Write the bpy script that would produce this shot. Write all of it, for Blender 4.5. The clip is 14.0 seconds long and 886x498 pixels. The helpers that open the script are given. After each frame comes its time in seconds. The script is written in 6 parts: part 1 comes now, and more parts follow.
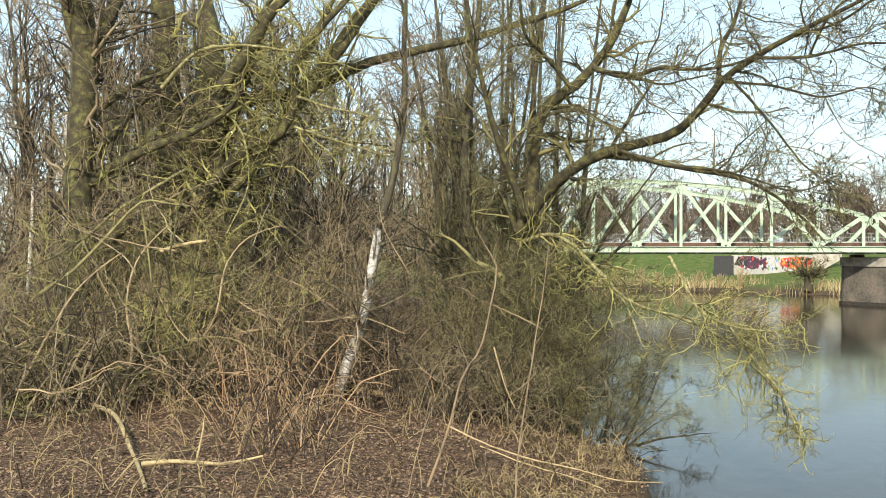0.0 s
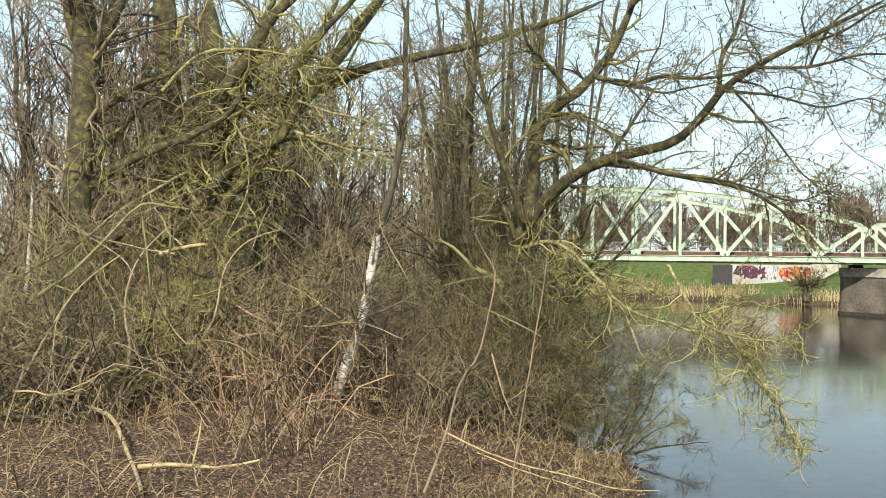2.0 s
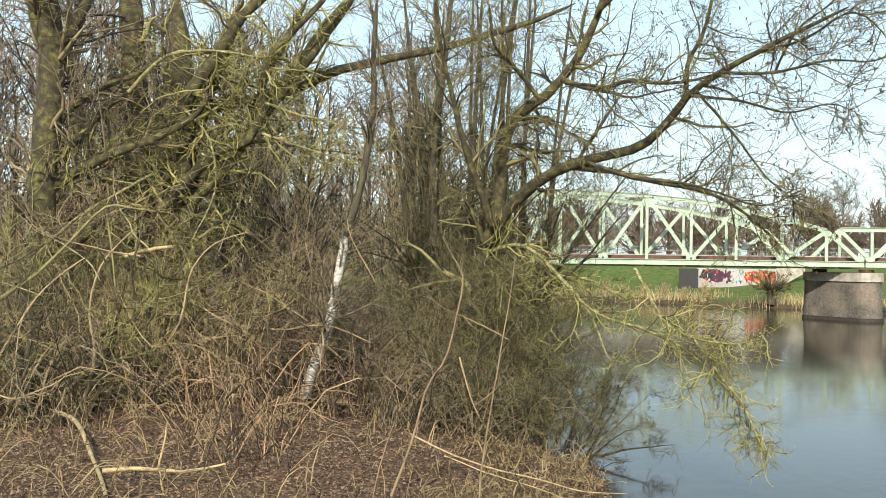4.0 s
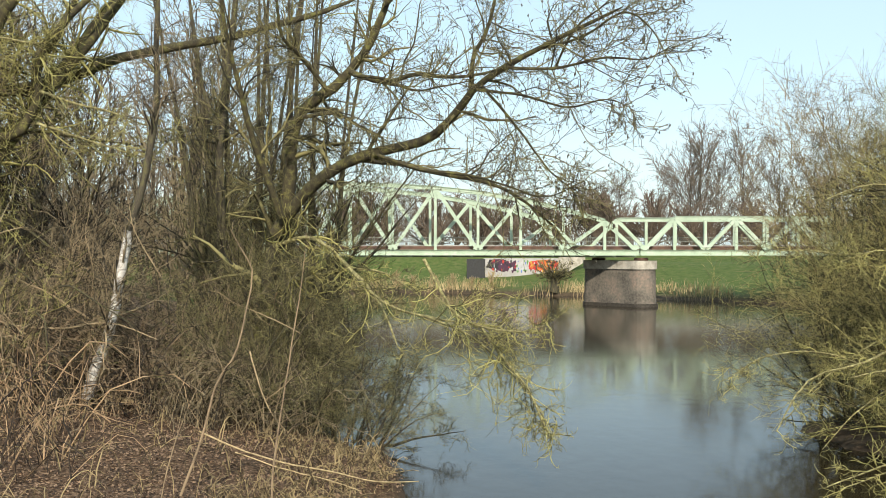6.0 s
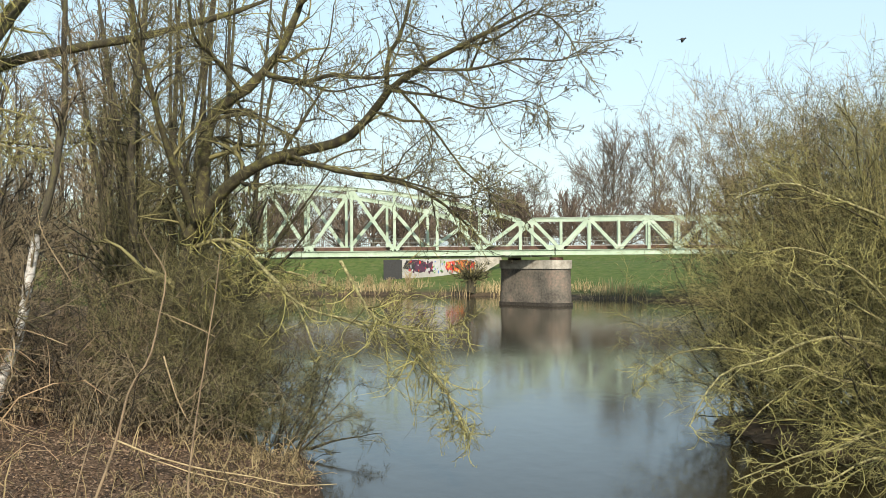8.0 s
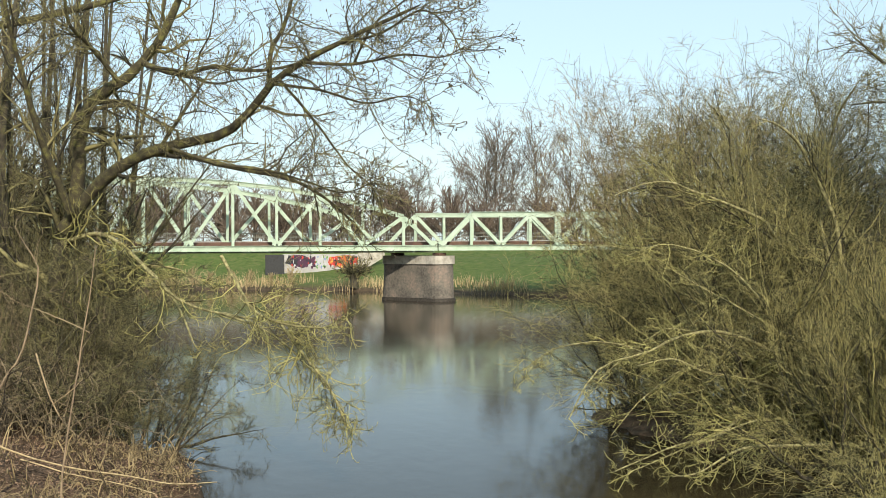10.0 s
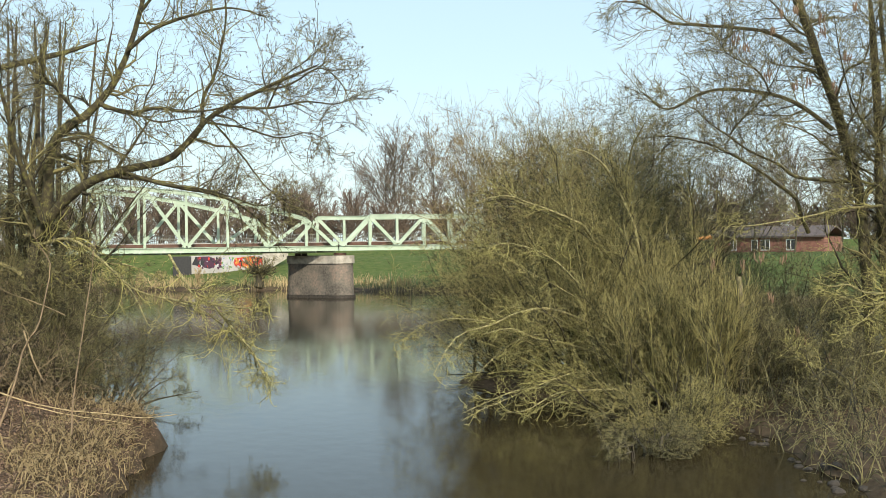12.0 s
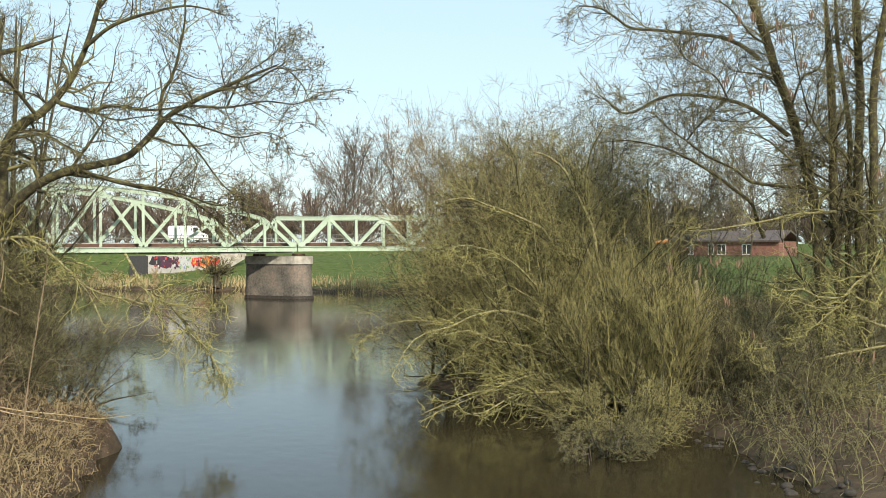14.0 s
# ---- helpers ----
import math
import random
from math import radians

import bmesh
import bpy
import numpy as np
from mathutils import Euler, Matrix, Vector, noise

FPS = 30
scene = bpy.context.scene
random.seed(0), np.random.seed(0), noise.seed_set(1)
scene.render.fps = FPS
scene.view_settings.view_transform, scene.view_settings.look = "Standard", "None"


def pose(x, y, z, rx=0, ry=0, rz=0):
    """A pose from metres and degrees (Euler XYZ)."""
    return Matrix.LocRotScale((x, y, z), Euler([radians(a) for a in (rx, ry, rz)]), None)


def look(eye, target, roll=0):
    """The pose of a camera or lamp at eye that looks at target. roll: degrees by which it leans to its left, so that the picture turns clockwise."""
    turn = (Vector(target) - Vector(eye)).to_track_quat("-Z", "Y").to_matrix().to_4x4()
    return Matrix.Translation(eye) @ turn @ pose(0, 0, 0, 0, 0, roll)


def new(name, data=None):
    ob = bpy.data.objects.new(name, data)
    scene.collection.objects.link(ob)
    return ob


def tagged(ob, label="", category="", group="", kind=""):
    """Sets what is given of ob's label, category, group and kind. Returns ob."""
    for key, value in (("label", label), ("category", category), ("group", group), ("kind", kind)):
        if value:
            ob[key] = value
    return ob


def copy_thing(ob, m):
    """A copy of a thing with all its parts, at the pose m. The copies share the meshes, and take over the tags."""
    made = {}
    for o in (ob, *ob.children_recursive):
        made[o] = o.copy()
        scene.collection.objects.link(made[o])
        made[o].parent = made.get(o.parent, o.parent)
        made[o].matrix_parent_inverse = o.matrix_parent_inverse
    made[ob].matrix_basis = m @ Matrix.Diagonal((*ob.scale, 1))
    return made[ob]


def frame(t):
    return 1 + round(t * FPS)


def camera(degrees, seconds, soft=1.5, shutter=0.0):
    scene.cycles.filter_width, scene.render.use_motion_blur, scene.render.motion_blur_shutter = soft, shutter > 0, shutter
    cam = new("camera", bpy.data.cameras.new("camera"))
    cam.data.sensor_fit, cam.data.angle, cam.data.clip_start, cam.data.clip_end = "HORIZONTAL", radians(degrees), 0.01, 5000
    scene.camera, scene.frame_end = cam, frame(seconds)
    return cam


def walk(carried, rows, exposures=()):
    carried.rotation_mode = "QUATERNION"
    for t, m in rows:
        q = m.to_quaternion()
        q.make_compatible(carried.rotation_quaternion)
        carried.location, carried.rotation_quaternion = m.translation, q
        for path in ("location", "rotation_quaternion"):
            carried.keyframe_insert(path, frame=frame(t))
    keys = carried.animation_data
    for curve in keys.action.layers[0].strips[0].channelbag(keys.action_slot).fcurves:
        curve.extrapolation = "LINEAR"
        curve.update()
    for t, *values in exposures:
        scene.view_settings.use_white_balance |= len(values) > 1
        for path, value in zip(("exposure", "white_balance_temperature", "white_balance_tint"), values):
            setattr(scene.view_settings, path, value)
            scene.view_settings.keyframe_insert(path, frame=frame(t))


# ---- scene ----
# The camera stands on a footbridge over the river, 5 m above the water, pans to the right and then steps back.
cam = camera(42.58, 14.0, soft=0.85)
ROWS = [
    (0.0, 0.00, 0.00, 5.00, 13.63, -0.11, 0.06),
    (0.5, 0.00, 0.00, 5.00, 13.69, -0.19, -0.04),
    (1.0, 0.00, 0.00, 5.00, 13.67, -0.13, -0.27),
    (1.5, 0.00, 0.00, 5.00, 13.59, -0.02, -0.45),
    (2.0, 0.00, 0.00, 5.00, 13.58, 0.19, -0.57),
    (4.5, 0.00, 0.00, 5.00, 10.44, 0.38, -0.83),
    (5.0, 0.00, 0.00, 5.00, 7.40, 0.29, -0.74),
    (5.5, 0.00, 0.00, 5.00, 3.99, 0.20, -0.33),
    (6.0, 0.00, 0.00, 5.00, 1.42, 0.04, -0.02),
    (6.5, 0.00, 0.00, 5.00, -0.00, -0.00, 0.00),
    (7.0, 0.00, 0.00, 5.00, -0.94, 0.02, 0.10),
    (7.5, 0.00, 0.00, 5.00, -1.76, 0.09, 0.36),
    (10.0, 0.00, 0.00, 5.00, -8.66, -0.20, 0.24),
    (10.5, 0.00, 0.00, 5.00, -10.27, -0.21, 0.35),
    (11.0, 0.00, 0.00, 5.00, -11.70, -0.30, 0.56),
    (11.5, -0.00, -0.43, 4.98, -13.15, -0.51, 0.62),
    (12.0, -0.99, -8.00, 4.98, -13.55, -0.23, 0.76),
    (12.5, -0.99, -8.00, 4.98, -14.29, -0.07, 0.50),
    (13.0, -0.99, -8.00, 4.98, -14.88, -0.14, 0.34),
    (13.5, -0.99, -8.00, 4.98, -15.33, -0.15, 0.34),
    (14.0, -0.99, -8.00, 4.98, -15.61, -0.16, 0.27)]
walk(cam, [(t, pose(x, y, z, 90 + p, r, w)) for t, x, y, z, w, p, r in ROWS], exposures=[(0.0, 0.48), (2.0, 0.48), (4.5, 0.38), (6, 0.24), (14, 0.22)])

# ---- light: clear late-winter sun from behind the camera ----
SUN_AZ, SUN_EL = radians(176.0), radians(31.5)     # azimuth clockwise from +y
world = bpy.data.worlds.new("sky")
scene.world = world
world.use_nodes = True
wn = world.node_tree
sky = wn.nodes.new("ShaderNodeTexSky")
sky.sky_type, sky.sun_disc = "NISHITA", False
sky.sun_elevation, sky.sun_rotation = SUN_EL, SUN_AZ
sky.air_density, sky.dust_density, sky.ozone_density = 1.0, 0.9, 1.2
clear = wn.nodes.new("ShaderNodeMix")          # thin even high haze over the whole sky
clear.data_type = "RGBA"
clear.inputs["Factor"].default_value = 0.62
clear.inputs["B"].default_value = (4.3, 5.6, 6.2, 1)
wn.links.new(sky.outputs[0], clear.inputs["A"])
wn.links.new(clear.outputs["Result"], wn.nodes["Background"].inputs[0])
wn.nodes["Background"].inputs[1].default_value = 0.15
sun = new("sun", bpy.data.lights.new("sun", "SUN"))
sun.data.energy, sun.data.angle, sun.data.color = 4.3, radians(0.5), (1.0, 0.9, 0.76)
sun_way = Vector((math.sin(SUN_AZ) * math.cos(SUN_EL), math.cos(SUN_AZ) * math.cos(SUN_EL), math.sin(SUN_EL)))
sun.matrix_world = look((0, 0, 60), Vector((0, 0, 60)) - sun_way)

# ---- helpers ----
EYE = 5.0
rng = np.random.default_rng(7)


def spot(bearing, rise, dist):
    """A place by bearing (degrees to the left of +y), rise over the eye's level (degrees) and level distance (metres)."""
    a = radians(bearing)
    return Vector((-dist * math.sin(a), dist * math.cos(a), EYE + dist * math.tan(radians(rise))))


def path(*spots):
    return np.array([spot(*s) for s in spots])


def material(name, low, high, scale=6.0, rough=0.8, bump=0.3, metal=0.0, fine=60.0, stretch=(1, 1, 1), third=None, third_at=0.62, spec=0.5, island=0.0):
    m = bpy.data.materials.new(name)
    m.use_nodes = True
    nt = m.node_tree
    n, l = nt.nodes, nt.links
    b = n["Principled BSDF"]
    tc, mp = n.new("ShaderNodeTexCoord"), n.new("ShaderNodeMapping")
    geo = n.new("ShaderNodeNewGeometry")
    mp.inputs["Scale"].default_value = stretch
    l.new(geo.outputs["Position"], mp.inputs[0])
    a, c = n.new("ShaderNodeTexNoise"), n.new("ShaderNodeTexNoise")
    a.inputs["Scale"].default_value, a.inputs["Detail"].default_value = scale, 5
    c.inputs["Scale"].default_value, c.inputs["Detail"].default_value = fine, 3
    l.new(mp.outputs[0], a.inputs[0])
    l.new(mp.outputs[0], c.inputs[0])
    ramp = n.new("ShaderNodeValToRGB")
    e = ramp.color_ramp.elements
    e[0].position, e[0].color = 0.32, (*low, 1)
    e[1].position, e[1].color = 0.6 if third is None else 0.52, (*high, 1)
    if third is not None:
        k = e.new(third_at)
        k.color = (*third, 1)
    mix = n.new("ShaderNodeMath")
    mix.operation = "MULTIPLY_ADD"
    mix.inputs[1].default_value, mix.inputs[2].default_value = 0.35, 0.0
    l.new(c.outputs[0], mix.inputs[0])
    add = n.new("ShaderNodeMath")
    add.operation = "MULTIPLY_ADD"
    add.inputs[1].default_value = 0.65
    l.new(a.outputs[0], add.inputs[0])
    l.new(mix.outputs[0], add.inputs[2])
    last = add.outputs[0]
    if island:
        isl = n.new("ShaderNodeMath")
        isl.operation = "MULTIPLY_ADD"
        isl.inputs[1].default_value = island
        l.new(geo.outputs["Random Per Island"], isl.inputs[0])
        sub = n.new("ShaderNodeMath")
        sub.operation = "SUBTRACT"
        sub.inputs[1].default_value = island * 0.5
        l.new(last, isl.inputs[2])
        l.new(isl.outputs[0], sub.inputs[0])
        last = sub.outputs[0]
    l.new(last, ramp.inputs[0])
    l.new(ramp.outputs[0], b.inputs["Base Color"])
    b.inputs["Roughness"].default_value, b.inputs["Metallic"].default_value = rough, metal
    b.inputs["Specular IOR Level"].default_value = spec
    if bump:
        bp = n.new("ShaderNodeBump")
        bp.inputs["Strength"].default_value, bp.inputs["Distance"].default_value = bump, 0.02
        l.new(add.outputs[0], bp.inputs["Height"])
        l.new(bp.outputs[0], b.inputs["Normal"])
    return m


def mesh_object(name, verts, faces, mat, parent=None, label="", smooth=False, side=4):
    """One mesh from arrays: verts (n, 3), faces (m, side)."""
    verts, faces = np.asarray(verts, dtype=np.float32), np.asarray(faces, dtype=np.int32)
    me = bpy.data.meshes.new(name)
    me.vertices.add(len(verts))
    me.vertices.foreach_set("co", verts.ravel())
    k = faces.shape[1]
    me.loops.add(faces.size)
    me.loops.foreach_set("vertex_index", faces.ravel())
    me.polygons.add(len(faces))
    me.polygons.foreach_set("loop_start", np.arange(0, faces.size, k, dtype=np.int32))
    me.polygons.foreach_set("use_smooth", np.full(len(faces), smooth))
    me.update(calc_edges=True)
    me.materials.append(mat)
    ob = new(name, me)
    if parent is not None:
        ob.parent = parent
    if label:
        tagged(ob, label)
    return ob


def part(name, bm, mat, parent=None, label="", smooth=False):
    me = bpy.data.meshes.new(name)
    bm.to_mesh(me)
    bm.free()
    me.materials.append(mat)
    if smooth:
        me.polygons.foreach_set("use_smooth", np.full(len(me.polygons), True))
    ob = new(name, me)
    if parent is not None:
        ob.parent = parent
    if label:
        tagged(ob, label)
    return ob


def thing(name, at, label, category, group="", kind=""):
    ob = new(name)
    ob.location = at
    return tagged(ob, label, category, group, kind)


def box(bm, x0, y0, z0, x1, y1, z1, m=None, bevel=0.0):
    r = bmesh.ops.create_cube(bm, size=1.0)
    bmesh.ops.scale(bm, vec=(x1 - x0, y1 - y0, z1 - z0), verts=r["verts"])
    bmesh.ops.translate(bm, vec=((x0 + x1) / 2, (y0 + y1) / 2, (z0 + z1) / 2), verts=r["verts"])
    if bevel:
        es = list({e for v in r["verts"] for e in v.link_edges})
        out = bmesh.ops.bevel(bm, geom=es, offset=bevel, segments=1, affect="EDGES")
        r["verts"] = out["verts"]
    if m is not None:
        bmesh.ops.transform(bm, matrix=m, verts=r["verts"])
    return bm


def beam(bm, a, b, w, h, up=(0, 0, 1)):
    """A straight bar from a to b, w wide sideways and h deep."""
    a, b = Vector(a), Vector(b)
    d = (b - a).normalized()
    s = d.cross(Vector(up)).normalized()
    u = s.cross(d)
    vs = [bm.verts.new(p + s * i * w / 2 + u * j * h / 2) for p in (a, b) for i, j in ((-1, -1), (1, -1), (1, 1), (-1, 1))]
    for q in ((0, 1, 2, 3), (7, 6, 5, 4), (0, 4, 5, 1), (1, 5, 6, 2), (2, 6, 7, 3), (3, 7, 4, 0)):
        bm.faces.new([vs[i] for i in q])
    return bm


# ---- growing wood: arrays of centre lines P (n, m, 3) with radii R (n, m) ----
def unit(v):
    return v / np.maximum(np.linalg.norm(v, axis=-1, keepdims=True), 1e-9)


def tubes(P, R, sides):
    n, m = R.shape
    T = np.empty_like(P)
    T[:, 1:-1], T[:, 0], T[:, -1] = P[:, 2:] - P[:, :-2], P[:, 1] - P[:, 0], P[:, -1] - P[:, -2]
    T = unit(T)
    ref = np.where(np.abs(T[:, :1, 2:3]) > 0.8, np.array([1.0, 0, 0]), np.array([0, 0, 1.0]))
    A = unit(np.cross(T, np.broadcast_to(ref, T.shape)))
    B = np.cross(T, A)
    ang = np.arange(sides) * 2 * np.pi / sides
    ring = A[:, :, None] * np.cos(ang)[None, None, :, None] + B[:, :, None] * np.sin(ang)[None, None, :, None]
    V = P[:, :, None] + ring * R[:, :, None, None]
    idx = np.arange(n * m * sides).reshape(n, m, sides)
    a, b = idx[:, :-1], idx[:, 1:]
    F = np.stack([a, np.roll(a, -1, 2), np.roll(b, -1, 2), b], -1).reshape(-1, 4)
    return V.reshape(-1, 3), F


def resample(line, m, wobble=0.0, g=rng):
    """A smooth centre line of m points through a few control points."""
    line = np.asarray(line, dtype=float)
    k = len(line)
    t = np.linspace(0, k - 1, m)
    i = np.clip(t.astype(int), 0, k - 2)
    f = (t - i)[:, None]
    p0, p1, p2, p3 = line[np.maximum(i - 1, 0)], line[i], line[i + 1], line[np.minimum(i + 2, k - 1)]
    out = 0.5 * (2 * p1 + (p2 - p0) * f + (2 * p0 - 5 * p1 + 4 * p2 - p3) * f**2 + (3 * p1 - p0 - 3 * p2 + p3) * f**3)
    if wobble:
        out[1:] += np.cumsum(g.normal(0, wobble, (m - 1, 3)), 0) * 0.5
    return out


def sprout(P, R, count, length, thick, angle, rise, bend, m, g=rng, lo=0.25, hi=1.0, taper=0.6, tip=0.3, least=0.003):
    """count twigs on each centre line. length: share of the parent's length, or metres if negative; angle: degrees off the parent;
    rise: pull upwards (negative: droop); bend: random turn from step to step."""
    n, M = R.shape
    seg = np.linalg.norm(np.diff(P, axis=1), axis=-1).sum(1)
    par = np.repeat(np.arange(n), count)
    k = len(par)
    t = lo + (hi - lo) * g.random(k)
    u = t * (M - 1)
    i = np.clip(u.astype(int), 0, M - 2)
    f = (u - i)[:, None]
    base = P[par, i] * (1 - f) + P[par, i + 1] * f
    rad = R[par, i] * (1 - f[:, 0]) + R[par, i + 1] * f[:, 0]
    tan = unit(P[par, i + 1] - P[par, i])
    side = unit(np.cross(tan, g.normal(0, 1, (k, 3))))
    a = np.radians(angle) * (0.6 + 0.8 * g.random(k))[:, None]
    d = unit(tan * np.cos(a) + side * np.sin(a) + np.array([0, 0, rise]) * 0.5)
    L = (-length * (1.25 - 0.75 * t) if length < 0 else seg[par] * length * (1.15 - taper * t)) * (0.55 + 0.9 * g.random(k))
    out = np.empty((k, m, 3))
    out[:, 0] = base
    step = (L / (m - 1))[:, None]
    for j in range(1, m):
        d = unit(d + g.normal(0, bend, (k, 3)) + np.array([0, 0, rise]) * 0.25)
        out[:, j] = out[:, j - 1] + d * step
    r0 = np.maximum(np.minimum(rad * thick, rad * 0.9), least)
    rr = r0[:, None] * np.linspace(1, tip, m)[None]
    return out, np.maximum(rr, least * 0.6)


def wood(name, layers, mat, parent, label="", smooth=True):
    """layers: (P, R, sides) in world places; the mesh is made in the space of its parent."""
    off = np.array(parent.location)
    V, F, k = [], [], 0
    for P, R, s in layers:
        v, f = tubes(P - off, R, s)
        V.append(v)
        F.append(f + k)
        k += len(v)
    return mesh_object(name, np.concatenate(V), np.concatenate(F), mat, parent, label, smooth)


# ---- materials ----
bark = material("grey brown bark", (0.02, 0.017, 0.011), (0.075, 0.063, 0.04), 9, 0.9, 0.9, third=(0.11, 0.105, 0.04), stretch=(1, 1, 0.35))
moss_bark = material("mossy bark", (0.022, 0.018, 0.011), (0.068, 0.058, 0.028), 6, 0.95, 0.9, third=(0.15, 0.145, 0.042))
twig_brown = material("brown twig", (0.026, 0.02, 0.012), (0.28, 0.22, 0.13), 3, 0.8, 0.0, island=0.75)
twig_olive = material("olive willow twig", (0.028, 0.026, 0.011), (0.35, 0.31, 0.113), 2, 0.75, 0.0, island=0.8)
# twig_dark: grey-olive twig, darkened to hold the shade inside the scrub
twig_dark = material("dark twig with shade in its tone", (0.026, 0.024, 0.012), (0.215, 0.192, 0.082), 2, 0.8, 0.0, island=0.6)
twig_russet = material("russet willow twig", (0.045, 0.034, 0.017), (0.35, 0.27, 0.128), 2, 0.8, 0.0, island=0.7)
twig_moss = material("lichen twig", (0.028, 0.024, 0.012), (0.23, 0.203, 0.083), 4, 0.85, 0.0, island=0.65)
twig_pale = material("yellow lichen twig", (0.07, 0.063, 0.021), (0.41, 0.375, 0.13), 4, 0.85, 0.0, island=0.6)
lichen_bark = material("lichen-covered bark", (0.05, 0.042, 0.02), (0.23, 0.205, 0.09), 13, 0.95, 0.6, third=(0.42, 0.385, 0.18), fine=90)
twig_far = material("far grey twig", (0.1, 0.083, 0.062), (0.24, 0.2, 0.152), 0.6, 0.9, 0.0, island=0.4)
hedge_twig = material("reddish hedge twig", (0.08, 0.058, 0.042), (0.2, 0.15, 0.108), 0.5, 0.9, 0.0, island=0.4)
dry_stem = material("dry bramble stem", (0.03, 0.02, 0.012), (0.4, 0.27, 0.15), 3, 0.85, 0.0, island=0.75)
bramble_mix = material("brown bramble cane", (0.028, 0.02, 0.013), (0.29, 0.21, 0.125), 3, 0.85, 0.0, island=0.7)
twig_tan = material("tan willow twig", (0.032, 0.024, 0.014), (0.39, 0.295, 0.168), 2, 0.8, 0.0, island=0.8)
birch_bark = material("white birch bark", (0.12, 0.1, 0.08), (0.72, 0.69, 0.62), 7, 0.7, 0.3, stretch=(1, 1, 3))
bare_wood = material("peeled yellow wood", (0.12, 0.09, 0.045), (0.52, 0.4, 0.2), 9, 0.7, 0.3)
pale_bark = material("pale grey dead bark", (0.1, 0.08, 0.048), (0.4, 0.335, 0.2), 11, 0.85, 0.4, fine=80)
split_wood = material("freshly split orange wood", (0.4, 0.17, 0.05), (0.6, 0.3, 0.1), 8, 0.7, 0.3)
pale_wood = material("pale bare wood", (0.2, 0.145, 0.075), (0.52, 0.4, 0.21), 9, 0.75, 0.3)
dry_leaf = material("dry brown leaf", (0.04, 0.025, 0.016), (0.22, 0.14, 0.088), 5, 0.85, 0.0, island=0.8, third=(0.28, 0.185, 0.112))
reed = material("dry reed", (0.25, 0.18, 0.09), (0.5, 0.39, 0.21), 2, 0.9, 0.0, island=0.4)
near_reed = material("matted dry grass", (0.06, 0.042, 0.02), (0.33, 0.25, 0.125), 3, 0.9, 0.0, island=0.6)
green_paint = material("pale green paint", (0.31, 0.4, 0.28), (0.42, 0.52, 0.38), 0.9, 0.6, 0.1, third=(0.49, 0.58, 0.45), fine=14)
rust = material("rusty sleeper wood", (0.05, 0.03, 0.022), (0.14, 0.075, 0.05), 2, 0.85, 0.3)
steel_rail = material("weathered grey rail paint", (0.12, 0.122, 0.105), (0.24, 0.24, 0.2), 3, 0.7, 0.0)
pier_stone = material("weathered red sandstone", (0.06, 0.053, 0.042), (0.175, 0.153, 0.122), 0.55, 0.9, 0.5, third=(0.28, 0.205, 0.155), third_at=0.64, fine=5)
wet_stone = material("wet dark stone", (0.02, 0.017, 0.013), (0.06, 0.05, 0.038), 6, 0.85, 0.5)
cap_stone = material("pale cap stone", (0.24, 0.215, 0.17), (0.52, 0.475, 0.39), 2.2, 0.85, 0.4)
brick_red = material("red brick", (0.16, 0.07, 0.052), (0.27, 0.125, 0.095), 3, 0.85, 0.2)
white_paint = material("white paint", (0.7, 0.7, 0.68), (0.82, 0.82, 0.8), 2, 0.5, 0.0)
roof_dark = material("dark roof tile", (0.06, 0.05, 0.05), (0.14, 0.11, 0.1), 4, 0.8, 0.3)
concrete = material("grey concrete", (0.3, 0.29, 0.27), (0.48, 0.46, 0.43), 0.8, 0.85, 0.2)
asphalt = material("asphalt", (0.04, 0.04, 0.04), (0.07, 0.07, 0.068), 3, 0.9, 0.2)
glass_dark = material("window glass", (0.03, 0.035, 0.04), (0.05, 0.055, 0.06), 1, 0.08, 0.0)
# tyres; also the black that stands for shade in the underpass mouth
rubber = material("black rubber and underpass shade", (0.02, 0.02, 0.02), (0.035, 0.035, 0.035), 5, 0.7, 0.0)
feather = material("black feather", (0.015, 0.015, 0.016), (0.04, 0.04, 0.042), 20, 0.6, 0.0)


